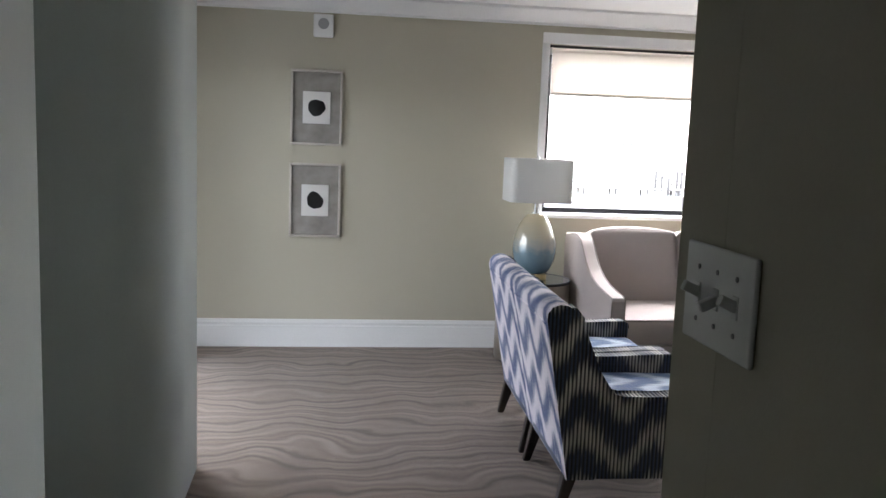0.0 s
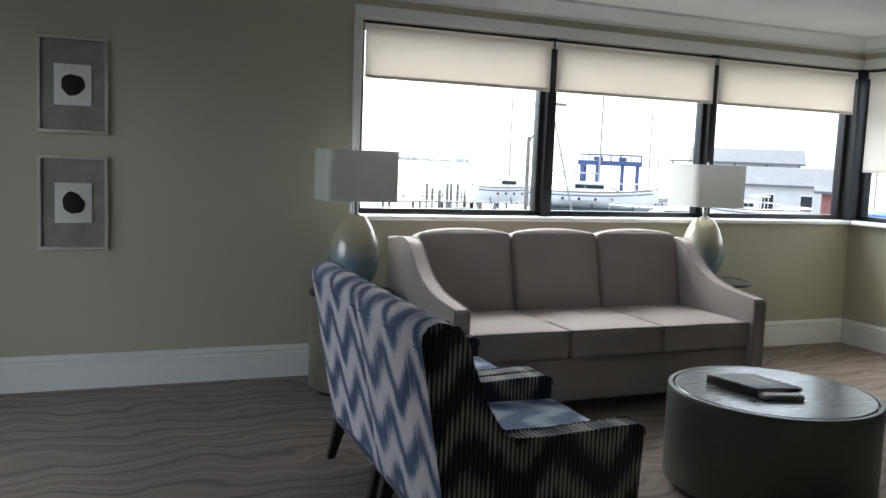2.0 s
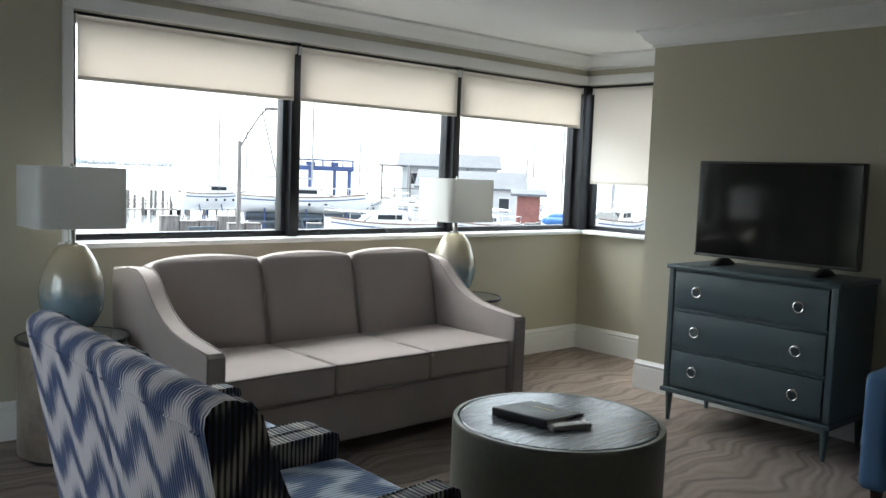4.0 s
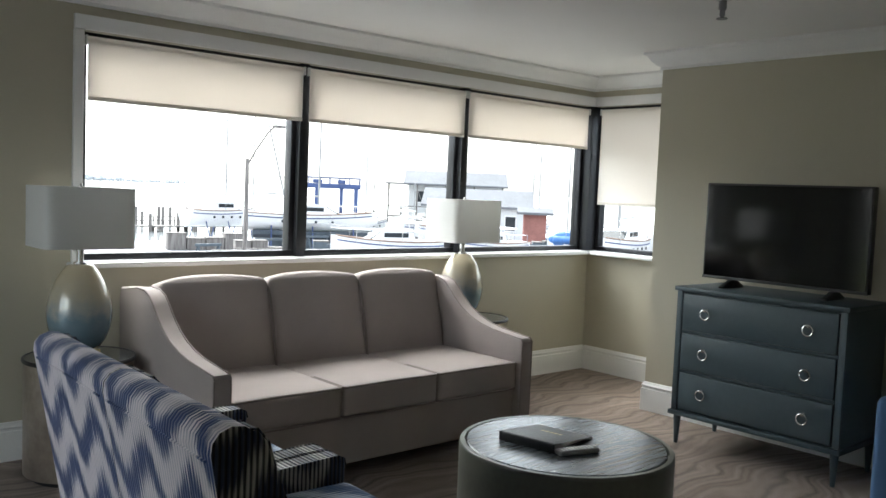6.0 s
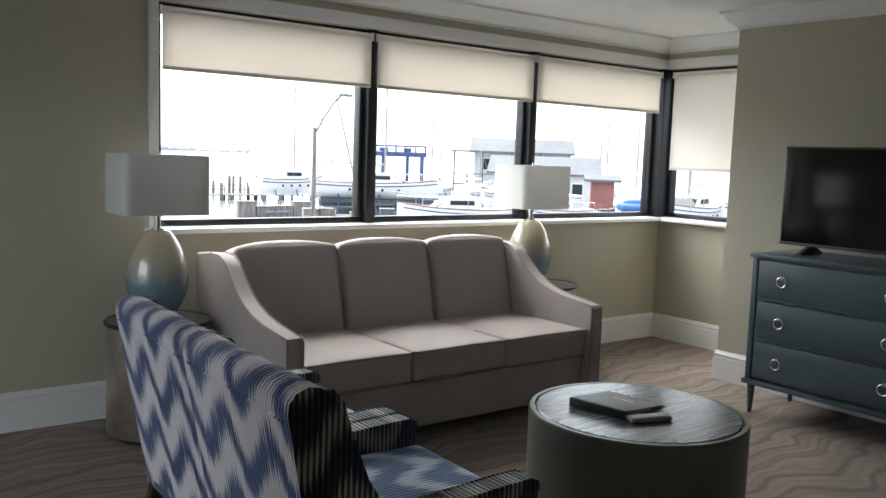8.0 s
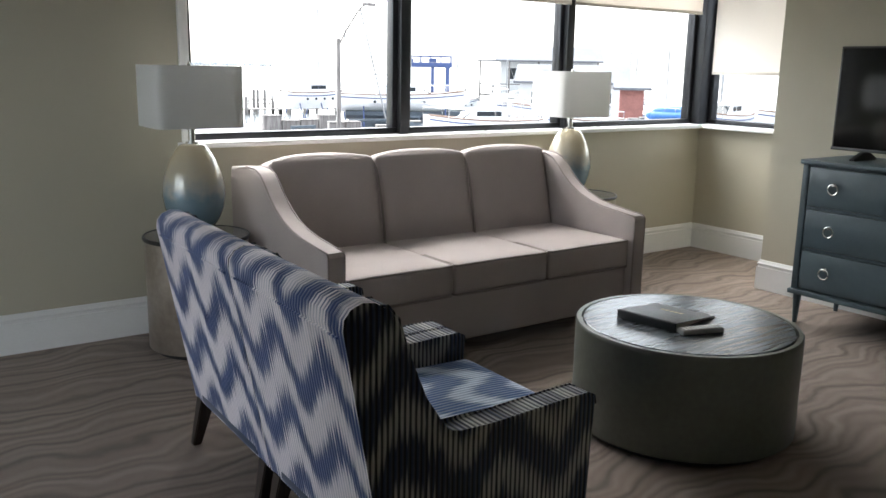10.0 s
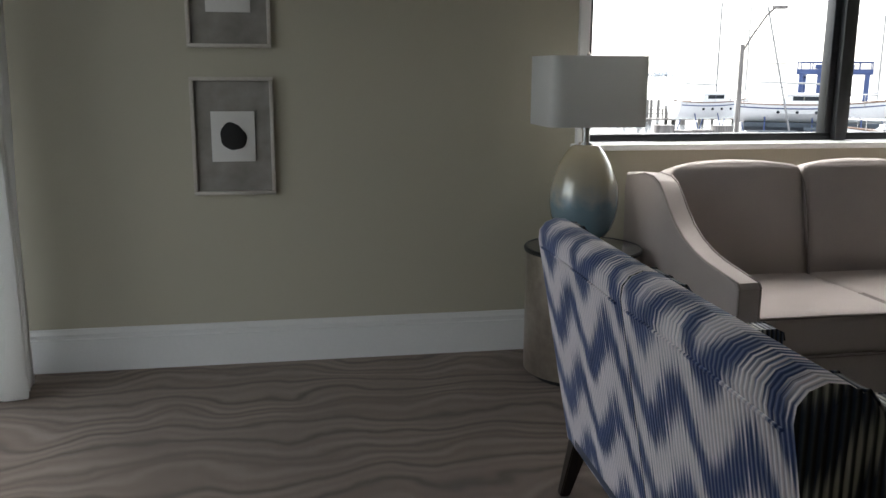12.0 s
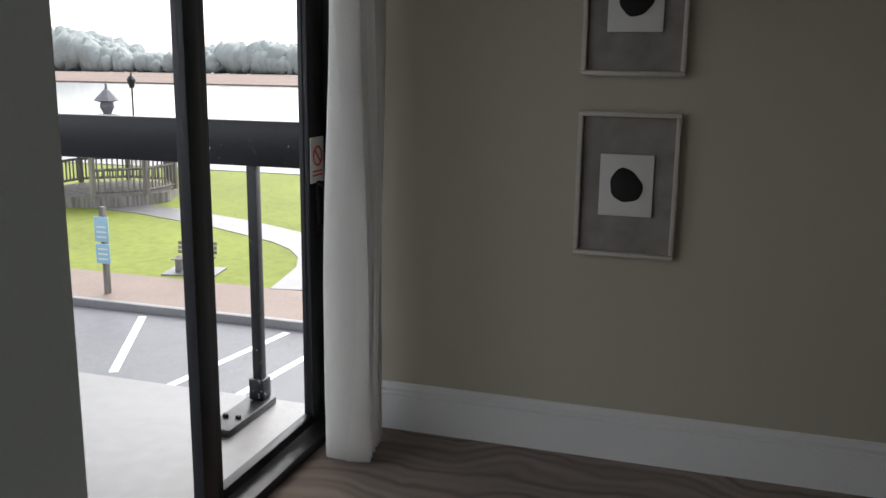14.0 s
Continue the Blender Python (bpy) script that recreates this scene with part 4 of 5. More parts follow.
setting("footpath", strip([(-20.0, 26.6), (-16.5, 26.0), (-13.0, 24.8), (-10.2, 23.4), (-9.2, 22.6), (-8.5, 21.7), (-8.0, 20.6), (-7.6, 18.6)], 1.35, G + 0.15, 0.1), CONCRETE, "pale concrete path curving over the lawn", "path", False)
for a, b in (((-9.75, 16.3), (-8.3, 13.6)), ((-6.75, 16.3), (-7.3, 12.4)), ((-5.75, 16.3), (-6.12, 12.2)), ((-12.6, 16.3), (-11.2, 13.6))):
    setting("parking_line", strip([a, b], 0.14, G + 0.006, 0.02), LINE_PAINT, "white painted parking line", "road marking", False)

# balcony
setting("balcony_slab", box(-3.1, LEFT - 0.151, 3.6, 6.45, -0.30, -0.06, 0.01), CONCRETE, "wet concrete balcony floor", "balcony")

# Unseen slab, added to hold sky light back from the sliding door.
setting("sky_blocker_slab", box(-3.1, LEFT - 0.151, 3.2, 6.45, 2.62, 2.84, 0.01), CONCRETE, "unseen concrete slab added above the balcony to cut daylight", "balcony")


def balcony_rail():
    r = thing("balcony_railing", pose(0, 6.36, 0), "black steel balcony railing beaded with rain", "railing")
    part("top_band", box(-3.1, -1.32, -0.025, 0.025, 1.01, 1.20, 0.006), BLACK_RAIL, r)
    for x in (-1.64, -2.75):
        p = part("post", box(x - 0.022, x + 0.022, -0.022, 0.022, 0.02, 1.01, 0.004), BLACK_RAIL, r)
        part("foot_plate", box(x - 0.06, x + 0.06, -0.36, 0.04, -0.06, -0.025, 0.008), BLACK_RAIL, p)
        part("socket", box(x - 0.036, x + 0.036, -0.036, 0.036, -0.025, 0.07, 0.006), BLACK_RAIL, p)
        for dx in (-0.03, 0.03):
            part("bolt", lathe([(0.014, -0.025), (0.014, -0.012), (0.008, -0.008)], 6, centre=(x + dx, -0.24, 0)), BLACK_RAIL, p)


balcony_rail()


def gazebo():
    g = thing("gazebo", pose(-19.2, 27.6, G + 0.13), "grey timber octagonal gazebo with a cupola on the lawn", "gazebo")
    R = 2.1
    corner = [(R * math.cos(math.pi / 8 + k * math.pi / 4), R * math.sin(math.pi / 8 + k * math.pi / 4)) for k in range(8)]
    part("deck", lathe([(2.2, 0.0), (2.2, 0.35)], 8), GREY_TIMBER, g, smooth=False)
    for k in range(8):
        (x0, y0), (x1, y1) = corner[k], corner[(k + 1) % 8]
        part("post", box(x0 - 0.07, x0 + 0.07, y0 - 0.07, y0 + 0.07, 0.35, 2.05, 0.01), GREY_TIMBER, g)
        for s in (1, -1):
            q = corner[(k + s) % 8]
            part("bracket", tube([(x0, y0, 1.6), (x0 + (q[0] - x0) * 0.12, y0 + (q[1] - y0) * 0.12, 1.8), (x0 + (q[0] - x0) * 0.3, y0 + (q[1] - y0) * 0.3, 1.98)], 0.045, 4), GREY_TIMBER, g)
        if k in (5,):
            continue
        for z in (0.5, 1.2):
            part("handrail", tube([(x0, y0, z), (x1, y1, z)], 0.045, 4), GREY_TIMBER, g)
        for i in range(1, 9):
            u = i / 9
            part("baluster", box(-0.02, 0.02, -0.02, 0.02, 0.5, 1.2), GREY_TIMBER, g, smooth=False).matrix_basis = pose(x0 + (x1 - x0) * u, y0 + (y1 - y0) * u, 0)
    part("roof", lathe([(2.5, 2.0), (2.5, 2.1), (0.3, 2.85), (0.28, 2.85)], 8), ROOF_GREY, g, "grey shingled roof", smooth=False)
    part("cupola", lathe([(0.12, 2.85), (0.24, 3.1), (0.2, 3.25), (0.42, 3.3), (0.12, 3.62), (0.05, 3.68), (0.02, 3.95)], 8), ROOF_GREY, g, smooth=False)


gazebo()


def lantern_post(x, y, label):
    p = thing("street_lamp", pose(x, y, G + 0.13), label, "street lamp")
    part("post", lathe([(0.11, 0.0), (0.10, 0.3), (0.05, 0.4), (0.04, 3.4)], 12), BLACK_RAIL, p)
    part("lantern", lathe([(0.10, 3.4), (0.20, 3.75), (0.21, 3.8), (0.12, 3.95), (0.05, 4.0), (0.03, 4.15)], 8), BLACK_RAIL, p)


lantern_post(-26.0, 38.0, "black lantern post at the water's edge")


def bench(x, y, turn):
    b = thing("park_bench", pose(x, y, G + 0.15, 0, 0, turn), "weathered timber park bench on a concrete pad", "bench", "benches on the lawn")
    b.scale = (0.85, 0.85, 0.64)
    part("pad", box(-0.7, 0.7, -0.5, 0.5, -0.05, 0.02), CONCRETE, b, "pale concrete pad", smooth=False)
    for i in range(3):
        part("seat_slat", box(-0.52, 0.52, -0.25 + i * 0.16, -0.12 + i * 0.16, 0.44, 0.48, 0.005), GREY_TIMBER, b)
        part("back_slat", box(-0.52, 0.52, 0.24 + i * 0.02, 0.27 + i * 0.02, 0.55 + i * 0.15, 0.67 + i * 0.15, 0.005), GREY_TIMBER, b)
    for px in (-0.38, 0.38):
        part("leg", box(px - 0.05, px + 0.05, -0.22, 0.22, 0.02, 0.44, 0.01), CONCRETE, b)
        part("back_post", box(px - 0.03, px + 0.03, 0.27, 0.33, 0.3, 0.95, 0.01), GREY_TIMBER, b)


bench(-10.55, 19.25, 12)
bench(-21.6, 36.0, 8)


def sign_post():
    s = thing("sign_post", pose(-11.1, 17.05, G + 0.14), "timber post with two small pale blue signs", "sign")
    part("post", box(-0.05, 0.05, -0.05, 0.05, 0.0, 1.75, 0.008), GREY_TIMBER, s)
    for a, b in ((0.62, 1.02), (1.06, 1.56)):
        p = part("sign_board", box(-0.16, 0.16, -0.075, -0.055, a, b, 0.004), SIGN_BLUE, s, "pale blue sign board")
        for i in range(3):
            part("text_bar", box(-0.11, 0.11, -0.079, -0.0755, a + 0.08 + i * 0.1, a + 0.11 + i * 0.1), LINE_PAINT, p, smooth=False)


sign_post()


def clump_row(name, x0, x1, y0, y1, count, lo, hi, label, seed, leaf):
    """A far wood: many uneven crowns joined into one sheet of trees."""
    rnd = random.Random(seed)
    base = bmesh.new()
    bmesh.ops.create_icosphere(base, subdivisions=2, radius=1)
    bv = [v.co.copy() for v in base.verts]
    bf = [[v.index for v in f.verts] for f in base.faces]
    base.free()
    verts, faces = [], []
    for _ in range(count):
        x, y = rnd.uniform(x0, x1), rnd.uniform(y0, y1)
        big = 0.75 + 0.25 * math.sin(x * 0.045) + 0.2 * math.sin(x * 0.013 + 1)
        h = (lo + (hi - lo) * rnd.random() ** 1.5) * max(0.5, big)
        r = h * rnd.uniform(0.25, 0.45)
        o = len(verts)
        off = Vector((rnd.uniform(0, 99), 0, 0))
        for c in bv:
            k = 1 + 0.45 * noise.noise(c * 1.9 + off)
            verts.append((x + c.x * r * k, y + c.y * r * k, G + h * 0.55 + c.z * h * 0.5 * k))
        faces += [[i + o for i in f] for f in bf]
    me = bpy.data.meshes.new(name)
    me.from_pydata(verts, [], faces)
    me.materials.append(leaf)
    me.shade_smooth()
    return tagged(new(name, me), label, "trees", kind="stuff")


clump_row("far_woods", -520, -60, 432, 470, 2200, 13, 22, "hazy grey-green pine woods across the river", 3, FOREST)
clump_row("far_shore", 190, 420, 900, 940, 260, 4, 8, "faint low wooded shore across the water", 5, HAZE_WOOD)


# ---- the boatyard beyond the ribbon window ----
def place(dx, dy, d, z=G):
    """A spot d metres from the middle of the room in the direction (dx, dy)."""
    k = d / math.hypot(dx, dy)
    return dx * k, 1.64 + dy * k, z


def yard_lamp():
    x, y, z = place(0.477, 0.876, 47)
    p = thing("street_lamp", pose(x, y, z), "tall grey yard lamp with an angled arm", "street lamp")
    part("pole", lathe([(0.14, 0.0), (0.13, 0.2), (0.10, 5.9)], 12), GREY_TIMBER, p)
    part("arm", tube([(0, 0, 5.5), (0.35, -0.2, 6.3), (0.9, -0.5, 7.3), (1.2, -0.7, 7.65)], 0.05, 8), GREY_TIMBER, p)
    part("head", box(1.05, 1.75, -0.95, -0.6, 7.58, 7.74, 0.05), GREY_TIMBER, p)


yard_lamp()


def hull_bm(length, beam, depth, sheer=0.25, n=14, z0=0.0):
    """A boat's hull along x, bow at +x; z0 is the keel's height."""
    bm = bmesh.new()
    rows = []
    for i in range(n + 1):
        u = i / n
        w = beam / 2 * (1 - max(0, (u - 0.45) / 0.55) ** 2.2) * (0.82 + 0.18 * min(1, u / 0.3))
        top = depth + sheer * (u - 0.35) ** 2 * 3
        keel = depth * 0.55 * max(0, (u - 0.72) / 0.28) ** 2
        x = (u - 0.5) * length
        rows.append([bm.verts.new((x, s * w * a, z0 + keel + (top - keel) * b)) for s, a, b in ((-1, 1, 1), (-1, 0.92, 0.55), (-1, 0.55, 0.15), (1, 0.02, 0), (1, 0.55, 0.15), (1, 0.92, 0.55), (1, 1, 1))])
    for a, b in zip(rows, rows[1:]):
        for k in range(7):
            bm.faces.new((a[k], a[(k + 1) % 7], b[(k + 1) % 7], b[k]))
    bm.faces.new(rows[0])
    bm.faces.new(rows[-1][::-1])
    bmesh.ops.remove_doubles(bm, verts=bm.verts, dist=0.002)
    return bm


def boat(dx, dy, d, turn, length, depth, lift, label, cabin=True, mast=0.0, keel=False, cover=None):
    x, y, z = place(dx, dy, d)
    b = thing("boat", pose(x, y, z, 0, 0, turn), label, "boat", "boats in the yard")
    beam = length * 0.32
    part("hull", hull_bm(length, beam, depth, z0=lift), HULL_WHITE, b)
    if keel:
        part("underwater_hull", hull_bm(length * 0.86, beam * 0.9, depth * 0.5, 0.0, z0=lift - depth * 0.42), ANTIFOUL, b, "dark painted bottom")
        part("keel", extrude_profile([(-length * 0.3, max(0.05, lift - 1.3)), (length * 0.12, max(0.05, lift - 1.3)), (length * 0.3, lift), (-length * 0.32, lift)], 1, -0.12, 0.12), ANTIFOUL, b)
    for u in (-0.3, 0.0, 0.3):
        for s in (-1, 1):
            part("stand", tube([(u * length, s * beam * 0.62, 0.0), (u * length, s * beam * 0.36, lift + depth * 0.35)], 0.05, 5), STEEL_BLUE, b, "blue jack stand")
    if cabin:
        w = beam * 0.33
        c = part("cabin", extrude_profile([(-length * 0.2, 0), (length * 0.2, 0), (length * 0.08, depth * 0.55), (-length * 0.16, depth * 0.6)], 1, -w, w, 0.04), HULL_WHITE, b)
        c.location = (0, 0, lift + depth)
        for s in (-1, 1):
            part("cabin_window", box(-length * 0.13, length * 0.08, s * (w + 0.005) - 0.01, s * (w + 0.005) + 0.01, depth * 0.2, depth * 0.42), DARK_GLASS, c, smooth=False)
        part("windscreen", extrude_profile([(length * 0.19, depth * 0.06), (length * 0.205, depth * 0.06), (length * 0.1, depth * 0.5), (length * 0.085, depth * 0.5)], 1, -w * 0.85, w * 0.85), DARK_GLASS, c, smooth=False)
    for s in (-1, 1):
        edge = []
        for i in range(13):
            u = 0.02 + 0.93 * i / 12
            half = beam / 2 * (1 - max(0, (u - 0.45) / 0.55) ** 2.2) * (0.82 + 0.18 * min(1, u / 0.3))
            edge.append(((u - 0.5) * length, s * half, lift + depth + 0.25 * (u - 0.35) ** 2 * 3))
        part("toe_rail", tube(edge, 0.045, 5), TEAK, b, "brown timber toe rail")
        part("sheer_stripe", tube([(p[0], p[1] * 0.975, p[2] - depth * 0.2) for p in edge], 0.04, 5), STEEL_BLUE, b, "dark blue sheer stripe")
        for k in range(4 if cabin else 0):
            bm = lathe([(0.10, 0.0), (0.10, 0.05), (0.08, 0.06)], 12)
            bmesh.ops.rotate(bm, matrix=Matrix.Rotation(radians(-90 * s), 3, "X"), verts=bm.verts)
            bmesh.ops.translate(bm, vec=((-0.22 + k * 0.12) * length, s * beam * 0.475, lift + depth * 0.62), verts=bm.verts)
            part("porthole", bm, DARK_GLASS, b)
    if cabin:
        part("pulpit", tube([(length * 0.36, -beam * 0.3, lift + depth + 0.75), (length * 0.52, 0, lift + depth + 0.95), (length * 0.36, beam * 0.3, lift + depth + 0.75)], 0.03, 5), CHROME, b)
        part("canvas_top", cushion(length * 0.2, beam * 0.7, 0.12, 0.05, 0.04, centre=(-length * 0.22, 0, lift + depth * 1.9)), HULL_WHITE, b, "white canvas top")
        for px in (-0.30, -0.14):
            for s in (-1, 1):
                part("canvas_pole", tube([(px * length, s * beam * 0.3, lift + depth), (px * length, s * beam * 0.3, lift + depth * 1.9)], 0.025, 5), CHROME, b)
    rail = [(u * length / 2, beam * 0.46 * (1 - max(0, u) ** 2.5), lift + depth + 0.6 + 0.1 * u) for u in [i / 8 for i in range(-7, 9)]]
    for s in (-1, 1):
        part("guard_rail", tube([(p[0], s * p[1], p[2]) for p in rail], 0.025, 5), CHROME, b)
        for p in rail[::3]:
            part("stanchion", tube([(p[0], s * p[1], lift + depth * 0.9), (p[0], s * p[1], p[2])], 0.02, 5), CHROME, b)
    if mast:
        m = part("mast", tube([(length * 0.05, 0, lift + depth), (length * 0.05, 0, lift + depth + mast)], 0.07, 8), GREY_PLASTIC, b)
        part("boom", tube([(length * 0.05, 0, lift + depth + 1.3), (-length * 0.36, 0, lift + depth + 1.4)], 0.06, 8), GREY_PLASTIC, m)
        for e in (length * 0.5, -length * 0.48):
            part("stay", tube([(e, 0, lift + depth + 0.3), (length * 0.05, 0, lift + depth + mast)], 0.015, 4), GREY_PLASTIC, m)
    if cover is not None:
        part("cover", cushion(length * 0.8, beam, depth * 0.7, depth * 0.3, 0.3, centre=(0, 0, lift + depth * 1.1)), cover, b, "blue tarpaulin cover")
    return b


boat(0.455, 0.89, 72, 10, 7.0, 1.3, 1.0, "white motor cruiser standing ashore on jack stands", mast=7.5)
boat(0.54, 0.838, 62, -28, 9.5, 1.25, 1.3, "white sailing yacht ashore on blue jack stands", mast=9.5, keel=True)
boat(0.615, 0.788, 50, 160, 7.0, 1.2, 0.4, "white sports cruiser parked in the yard", cabin=True)
boat(0.67, 0.74, 66, 150, 6.0, 1.1, 0.6, "small white open boat parked in the yard")
boat(0.768, 0.64, 58, 120, 3.6, 1.0, 0.6, "white boat under a blue tarpaulin", cabin=False, cover=TARP)
boat(0.80, 0.60, 55, 200, 8.0, 1.3, 0.7, "white motor boat parked near the sheds", mast=4)
boat(0.84, 0.54, 60, 170, 7.0, 1.3, 0.7, "white motor boat parked near the sheds")
boat(0.74, 0.672, 92, 30, 8.0, 1.3, 0.3, "white yacht with a bare mast by the sheds", mast=7.5)


def boat_lift():
    x, y, z = place(0.558, 0.83, 66)
    b = thing("boat_lift", pose(x, y, z, 0, 0, -35), "blue steel travelling boat lift", "boat lift")
    for px in (-2.0, 2.0):
        for py in (-2.2, 2.2):
            part("column", box(px - 0.13, px + 0.13, py - 0.13, py + 0.13, 0.5, 4.7, 0.02), STEEL_BLUE, b)
            bm = lathe([(0.5, -0.15), (0.5, 0.15)], 20)
            bmesh.ops.rotate(bm, matrix=Matrix.Rotation(radians(90), 3, "X"), verts=bm.verts)
            bmesh.ops.translate(bm, vec=(px, py, 0.5), verts=bm.verts)
            part("wheel", bm, PLASTIC, b)
    for py in (-2.2, 2.2):
        part("side_beam", box(-2.3, 2.3, py - 0.15, py + 0.15, 4.45, 4.8, 0.02), STEEL_BLUE, b)
    for px in (-2.0, 2.0):
        part("cross_beam", box(px - 0.15, px + 0.15, -2.2, 2.2, 4.3, 4.7, 0.02), STEEL_BLUE, b)
    for py in (-2.2, 2.2):
        part("mid_rail", box(-2.0, 2.0, py - 0.08, py + 0.08, 2.35, 2.5, 0.01), STEEL_BLUE, b)
        part("walkway_rail", tube([(-2.3, py, 5.25), (2.3, py, 5.25)], 0.04, 6), STEEL_BLUE, b)
        for i in range(7):
            x0 = -2.25 + i * 0.75
            part("walkway_post", tube([(x0, py, 4.8), (x0, py, 5.25)], 0.035, 5), STEEL_BLUE, b)
        for px in (-0.9, 0.9):
            part("sling", box(px - 0.12, px + 0.12, py - 0.02, py + 0.02, 1.6, 4.45), STEEL_BLUE, b, smooth=False)
            part("hoist", box(px - 0.28, px + 0.28, py - 0.22, py + 0.22, 4.82, 5.1, 0.04), STEEL_BLUE, b)


boat_lift()


def piling(x, y, h):
    p = thing("piling", pose(x, y, G - 0.05), "weathered timber mooring piling in the water", "piling", "mooring pilings")
    part("shaft", lathe([(0.17, -0.6), (0.16, h - 0.06), (0.12, h)], 10), GREY_TIMBER, p)


rnd = random.Random(12)
for k, dxx in enumerate((0.372, 0.378, 0.386, 0.394, 0.398, 0.405, 0.413, 0.421, 0.43, 0.445)):
    x, y, z = place(dxx, math.sqrt(1 - dxx * dxx), 88 + rnd.uniform(-8, 10))
    piling(x, y, rnd.uniform(1.2, 2.3))


def dock():
    d = thing("dock", pose(32, 76.5, G), "weathered timber dock on the harbour water", "dock")
    for i in range(24):
        part("plank", box(-12 + i, -12 + i + 0.95, -1.0, 1.0, 0.35, 0.45), GREY_TIMBER, d, smooth=False)
    for x in range(-12, 13, 3):
        for y in (-0.9, 0.9):
            part("pile", lathe([(0.13, -0.6), (0.13, 0.35)], 8, centre=(x, y, 0)), GREY_TIMBER, d)
    for z in (0.8, 1.15):
        part("rail", box(-12, 12, 0.9, 0.98, z, z + 0.08), GREY_TIMBER, d, smooth=False)
    for x in range(-12, 13, 2):
        part("rail_post", box(x - 0.05, x + 0.05, 0.89, 0.99, 0.45, 1.25), GREY_TIMBER, d, smooth=False)


dock()


def house(dx, dy, d, turn, w, dep, eave, rise, label, wall=SIDING, deck=False, windows=True):
    x, y, z = place(dx, dy, d)
    h = thing("house", pose(x, y, z, 0, 0, turn), label, "house")
    lift = 2.0 if deck else 0.0
    part("wall", box(-w / 2, w / 2, -dep / 2, dep / 2, lift, eave), wall, h, smooth=False)
    o = 0.5
    part("roof", extrude_profile([(-dep / 2 - o, eave - 0.1), (0, eave + rise), (dep / 2 + o, eave - 0.1), (dep / 2 + o, eave + 0.08), (0, eave + rise + 0.22), (-dep / 2 - o, eave + 0.08)], 0, -w / 2 - o, w / 2 + o), ROOF_GREY, h, smooth=False)
    part("gable", extrude_profile([(-dep / 2, eave), (dep / 2, eave), (0, eave + rise)], 0, -w / 2 + 0.01, w / 2 - 0.01), wall, h, smooth=False)
    n = max(2, int(w / 2.2))
    for i in range(n if windows else 0):
        cx = -w / 2 + w * (i + 0.5) / n
        win = part("window", box(cx - 0.5, cx + 0.5, -dep / 2 - 0.05, -dep / 2 + 0.02, lift + (eave - lift) * 0.4, lift + (eave - lift) * 0.82), WHITE, h, smooth=False)
        part("pane", box(cx - 0.42, cx + 0.42, -dep / 2 - 0.07, -dep / 2 - 0.045, lift + (eave - lift) * 0.44, lift + (eave - lift) * 0.78), DARK_GLASS, win, smooth=False)
    if deck:
        part("porch_floor", box(-w / 2 - 2, w / 2, -dep / 2 - 1.6, -dep / 2 - 0.06, lift - 0.15, lift), GREY_TIMBER, h, smooth=False)
        for i in range(5):
            px = -w / 2 - 1.9 + (w + 1.8) * i / 4
            part("porch_post", box(px - 0.08, px + 0.08, -dep / 2 - 1.55, -dep / 2 - 1.4, 0, eave), GREY_TIMBER, h, smooth=False)
        part("porch_rail", box(-w / 2 - 2, w / 2, -dep / 2 - 1.55, -dep / 2 - 1.47, lift + 0.9, lift + 1.0), GREY_TIMBER, h, smooth=False)
        part("porch_roof", box(-w / 2 - 2.2, w / 2 + 0.4, -dep / 2 - 1.9, -dep / 2 - 0.52, eave - 0.08, eave + 0.06), ROOF_GREY, h, smooth=False)


house(0.672, 0.74, 90, -42, 9.5, 6.0, 5.2, 1.2, "two-storey white waterside house with a porch on posts", deck=True)
house(0.692, 0.722, 76, -45, 8.5, 6.5, 3.4, 1.25, "low white shed with a grey shingled roof")
house(0.738, 0.675, 66, -45, 1.7, 1.7, 3.2, 0.2, "small red brick outbuilding", wall=BRICK_RED, windows=False)


def stack(dx, dy, d, turn, w, h, mat, label, category):
    """Covered stores in the yard: a low heap of crates under a sheet."""
    x, y, z = place(dx, dy, d)
    s = thing("yard_stores", pose(x, y, z, 0, 0, turn), label, category, "stores in the boatyard")
    r = random.Random(int(d * 10))
    for i in range(4):
        a = -w / 2 + i * w / 4
        k = h * r.uniform(0.5, 1.0)
        part("crate", box(a, a + w / 4 - 0.06, -0.5, 0.5, 0.0, k, 0.03), mat, s)
        part("lid", box(a - 0.02, a + w / 4 - 0.04, -0.53, 0.53, k, k + 0.07, 0.02), GREY_TIMBER, s)


stack(0.50, 0.866, 54, -20, 4.0, 1.3, GREY_TIMBER, "weathered crates stacked in the boatyard", "crates")
stack(0.575, 0.82, 55, -30, 4.0, 1.2, ANTIFOUL, "dark crates stacked under a yacht", "crates")
stack(0.44, 0.90, 60, -15, 5.0, 1.1, GREY_TIMBER, "weathered crates beside the dock", "crates")
stack(0.69, 0.72, 60, -40, 4.0, 1.4, GREY_TIMBER, "weathered crates near the sheds", "crates")
stack(0.745, 0.667, 62, -40, 3.0, 1.6, ANTIFOUL, "dark crates near the brick outbuilding", "crates")
stack(0.83, 0.56, 48, -50, 4.0, 1.0, ANTIFOUL, "dark crates beside parked boats", "crates")
for k, (dxx, dist) in enumerate(((0.52, 84), (0.60, 88), (0.625, 92), (0.64, 86), (0.655, 95), (0.70, 100), (0.72, 98))):
    x, y, z = place(dxx, math.sqrt(1 - dxx * dxx), dist)
    piling(x, y, 2.0 + 0.4 * (k % 3))
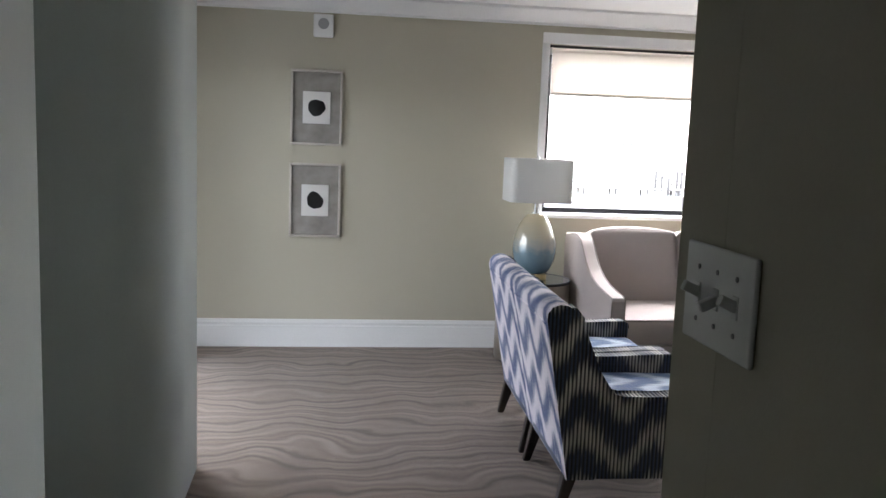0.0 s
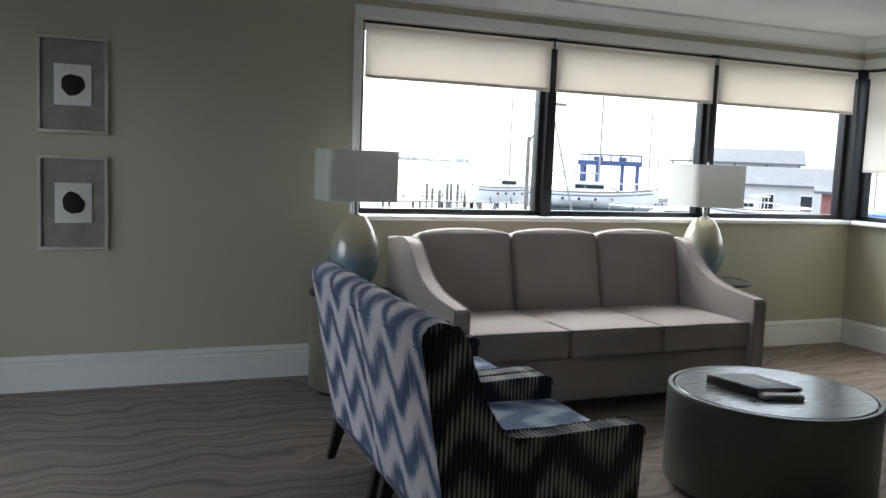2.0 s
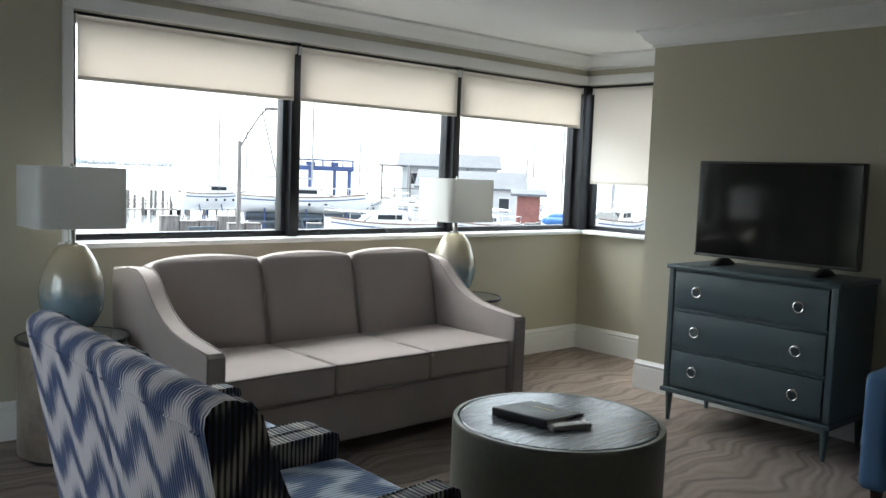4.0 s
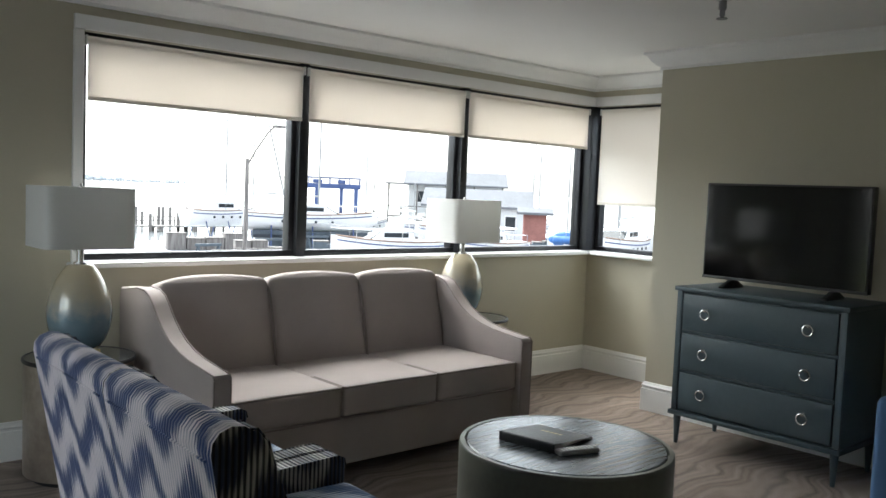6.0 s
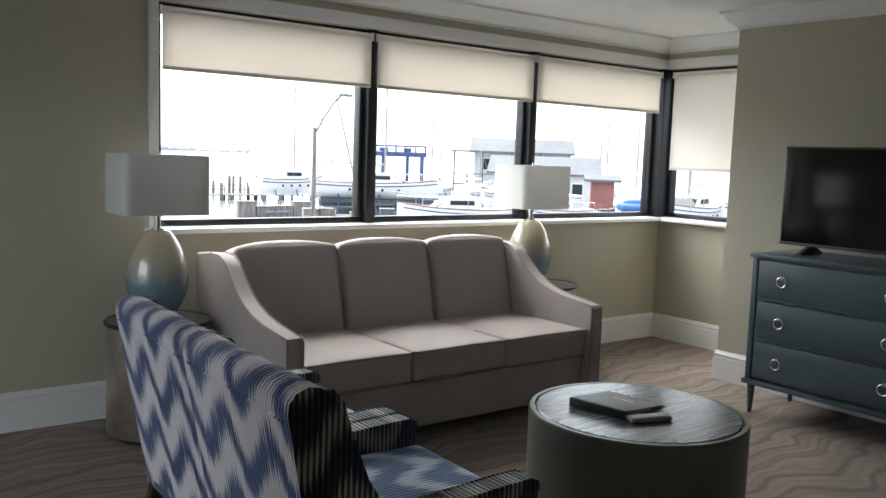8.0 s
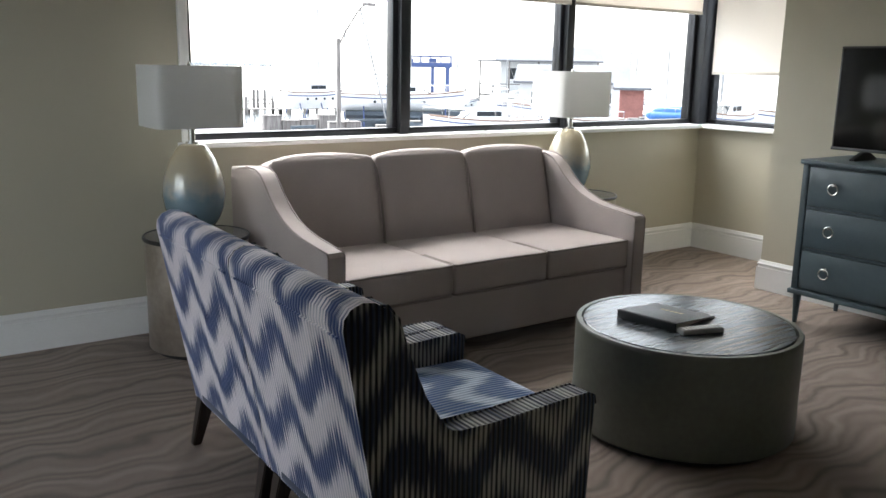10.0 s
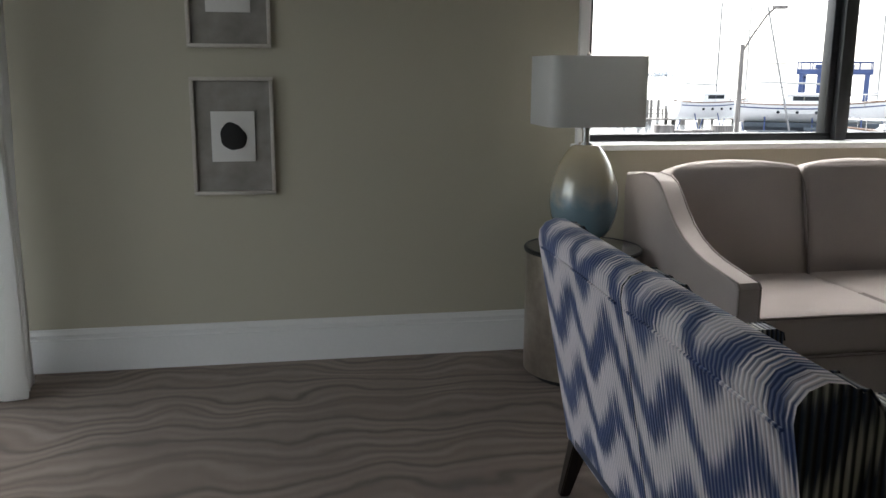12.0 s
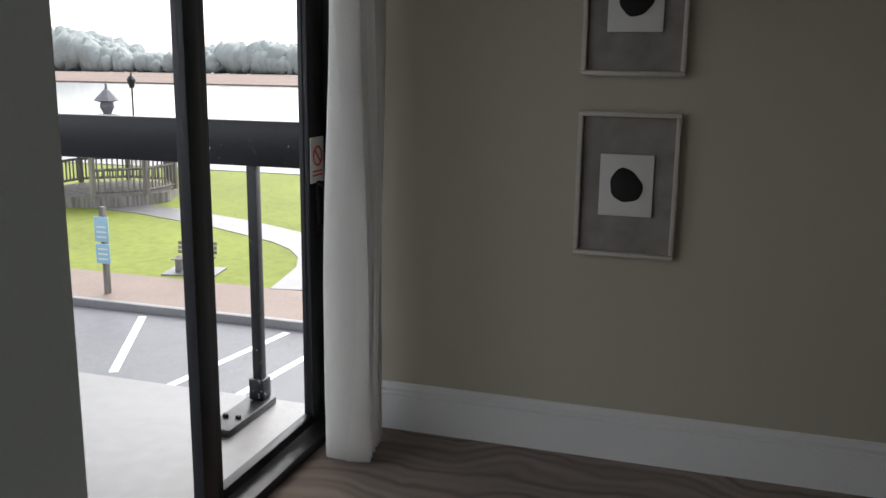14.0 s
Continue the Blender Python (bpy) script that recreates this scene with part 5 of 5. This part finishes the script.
boat(0.59, 0.807, 84, 15, 8.0, 1.2, 0.2, "white yacht afloat behind the boat lift", mast=8)
boat(0.635, 0.772, 74, 25, 6.5, 1.2, 0.5, "white cabin boat ashore near the house", mast=3.5)
boat(0.70, 0.714, 54, 175, 6.0, 1.0, 0.5, "white runabout parked in the yard")


def trestle(dx, d, turn, w, h, mat, label):
    x, y, z = place(dx, math.sqrt(1 - dx * dx), d)
    t = thing("trestle", pose(x, y, z, 0, 0, turn), label, "trestle", "trestles in the boatyard")
    part("beam", box(-w / 2, w / 2, -0.08, 0.08, h - 0.16, h, 0.01), mat, t)
    part("brace", box(-w / 2 + 0.1, w / 2 - 0.1, -0.03, 0.03, h * 0.4, h * 0.4 + 0.1), mat, t, smooth=False)
    for px in (-w / 2 + 0.15, w / 2 - 0.15):
        for s in (-1, 1):
            part("leg", tube([(px, s * 0.45, 0.0), (px, s * 0.03, h - 0.1)], 0.06, 5), mat, t)


rnd = random.Random(31)
for k in range(26):
    trestle(0.43 + 0.0165 * k + rnd.uniform(-0.005, 0.005), rnd.uniform(46, 62), rnd.uniform(-60, 30), rnd.uniform(1.4, 3.0), rnd.uniform(0.7, 1.3),
            (GREY_TIMBER, ANTIFOUL, GREY_TIMBER, ANTIFOUL)[k % 4], "weathered boat trestle standing on the yard")


def spar(dx, d, h, lean):
    x, y, z = place(dx, math.sqrt(1 - dx * dx), d)
    t = thing("mast", pose(x, y, z), "thin bare mast standing among the boats", "mast", "masts in the harbour")
    part("pole", tube([(0, 0, 0), (lean * h, 0, h)], 0.06, 6), GREY_PLASTIC, t)
    part("spreader", tube([(lean * h * 0.6 - 0.6, 0, h * 0.6), (lean * h * 0.6 + 0.6, 0, h * 0.6)], 0.03, 5), GREY_PLASTIC, t)


for dx, d, h, lean in ((0.485, 75, 13, 0.0), (0.528, 60, 8.5, -0.28), (0.60, 95, 8, 0.0), (0.645, 97, 7, 0.02), (0.735, 80, 10, 0.03), (0.763, 70, 14, 0.0), (0.80, 85, 8, 0.0)):
    spar(dx, d, h, lean)


def raindrops():
    """Beads of rain on the outside of the sliding door."""
    r = random.Random(21)
    cap = bmesh.new()
    bmesh.ops.create_icosphere(cap, subdivisions=1, radius=1)
    cv, cf = [v.co.copy() for v in cap.verts], [[v.index for v in f.verts] for f in cap.faces]
    cap.free()
    verts, faces = [], []
    for _ in range(420):
        low = r.random() < 0.45
        y, z = r.uniform(5.36, 6.0), (r.uniform(0.12, 0.5) if low else r.uniform(0.15, 1.95))
        s = r.uniform(0.0009, 0.0023)
        o = len(verts)
        verts += [(LEFT - 0.0795 + c.x * s * 0.45, y + c.y * s, z + c.z * s * 1.25) for c in cv]
        faces += [[i + o for i in f] for f in cf]
    me = bpy.data.meshes.new("raindrops")
    me.from_pydata(verts, [], faces)
    me.shade_smooth()
    me.materials.append(DROP)
    ob = tagged(new("raindrops", me), "beads of rain on the sliding door glass", "raindrops", kind="stuff")
    ob.visible_shadow = False


DROP = glass_material("rain_water")
DROP.node_tree.nodes["Principled BSDF"].inputs["IOR"].default_value = 1.33
raindrops()
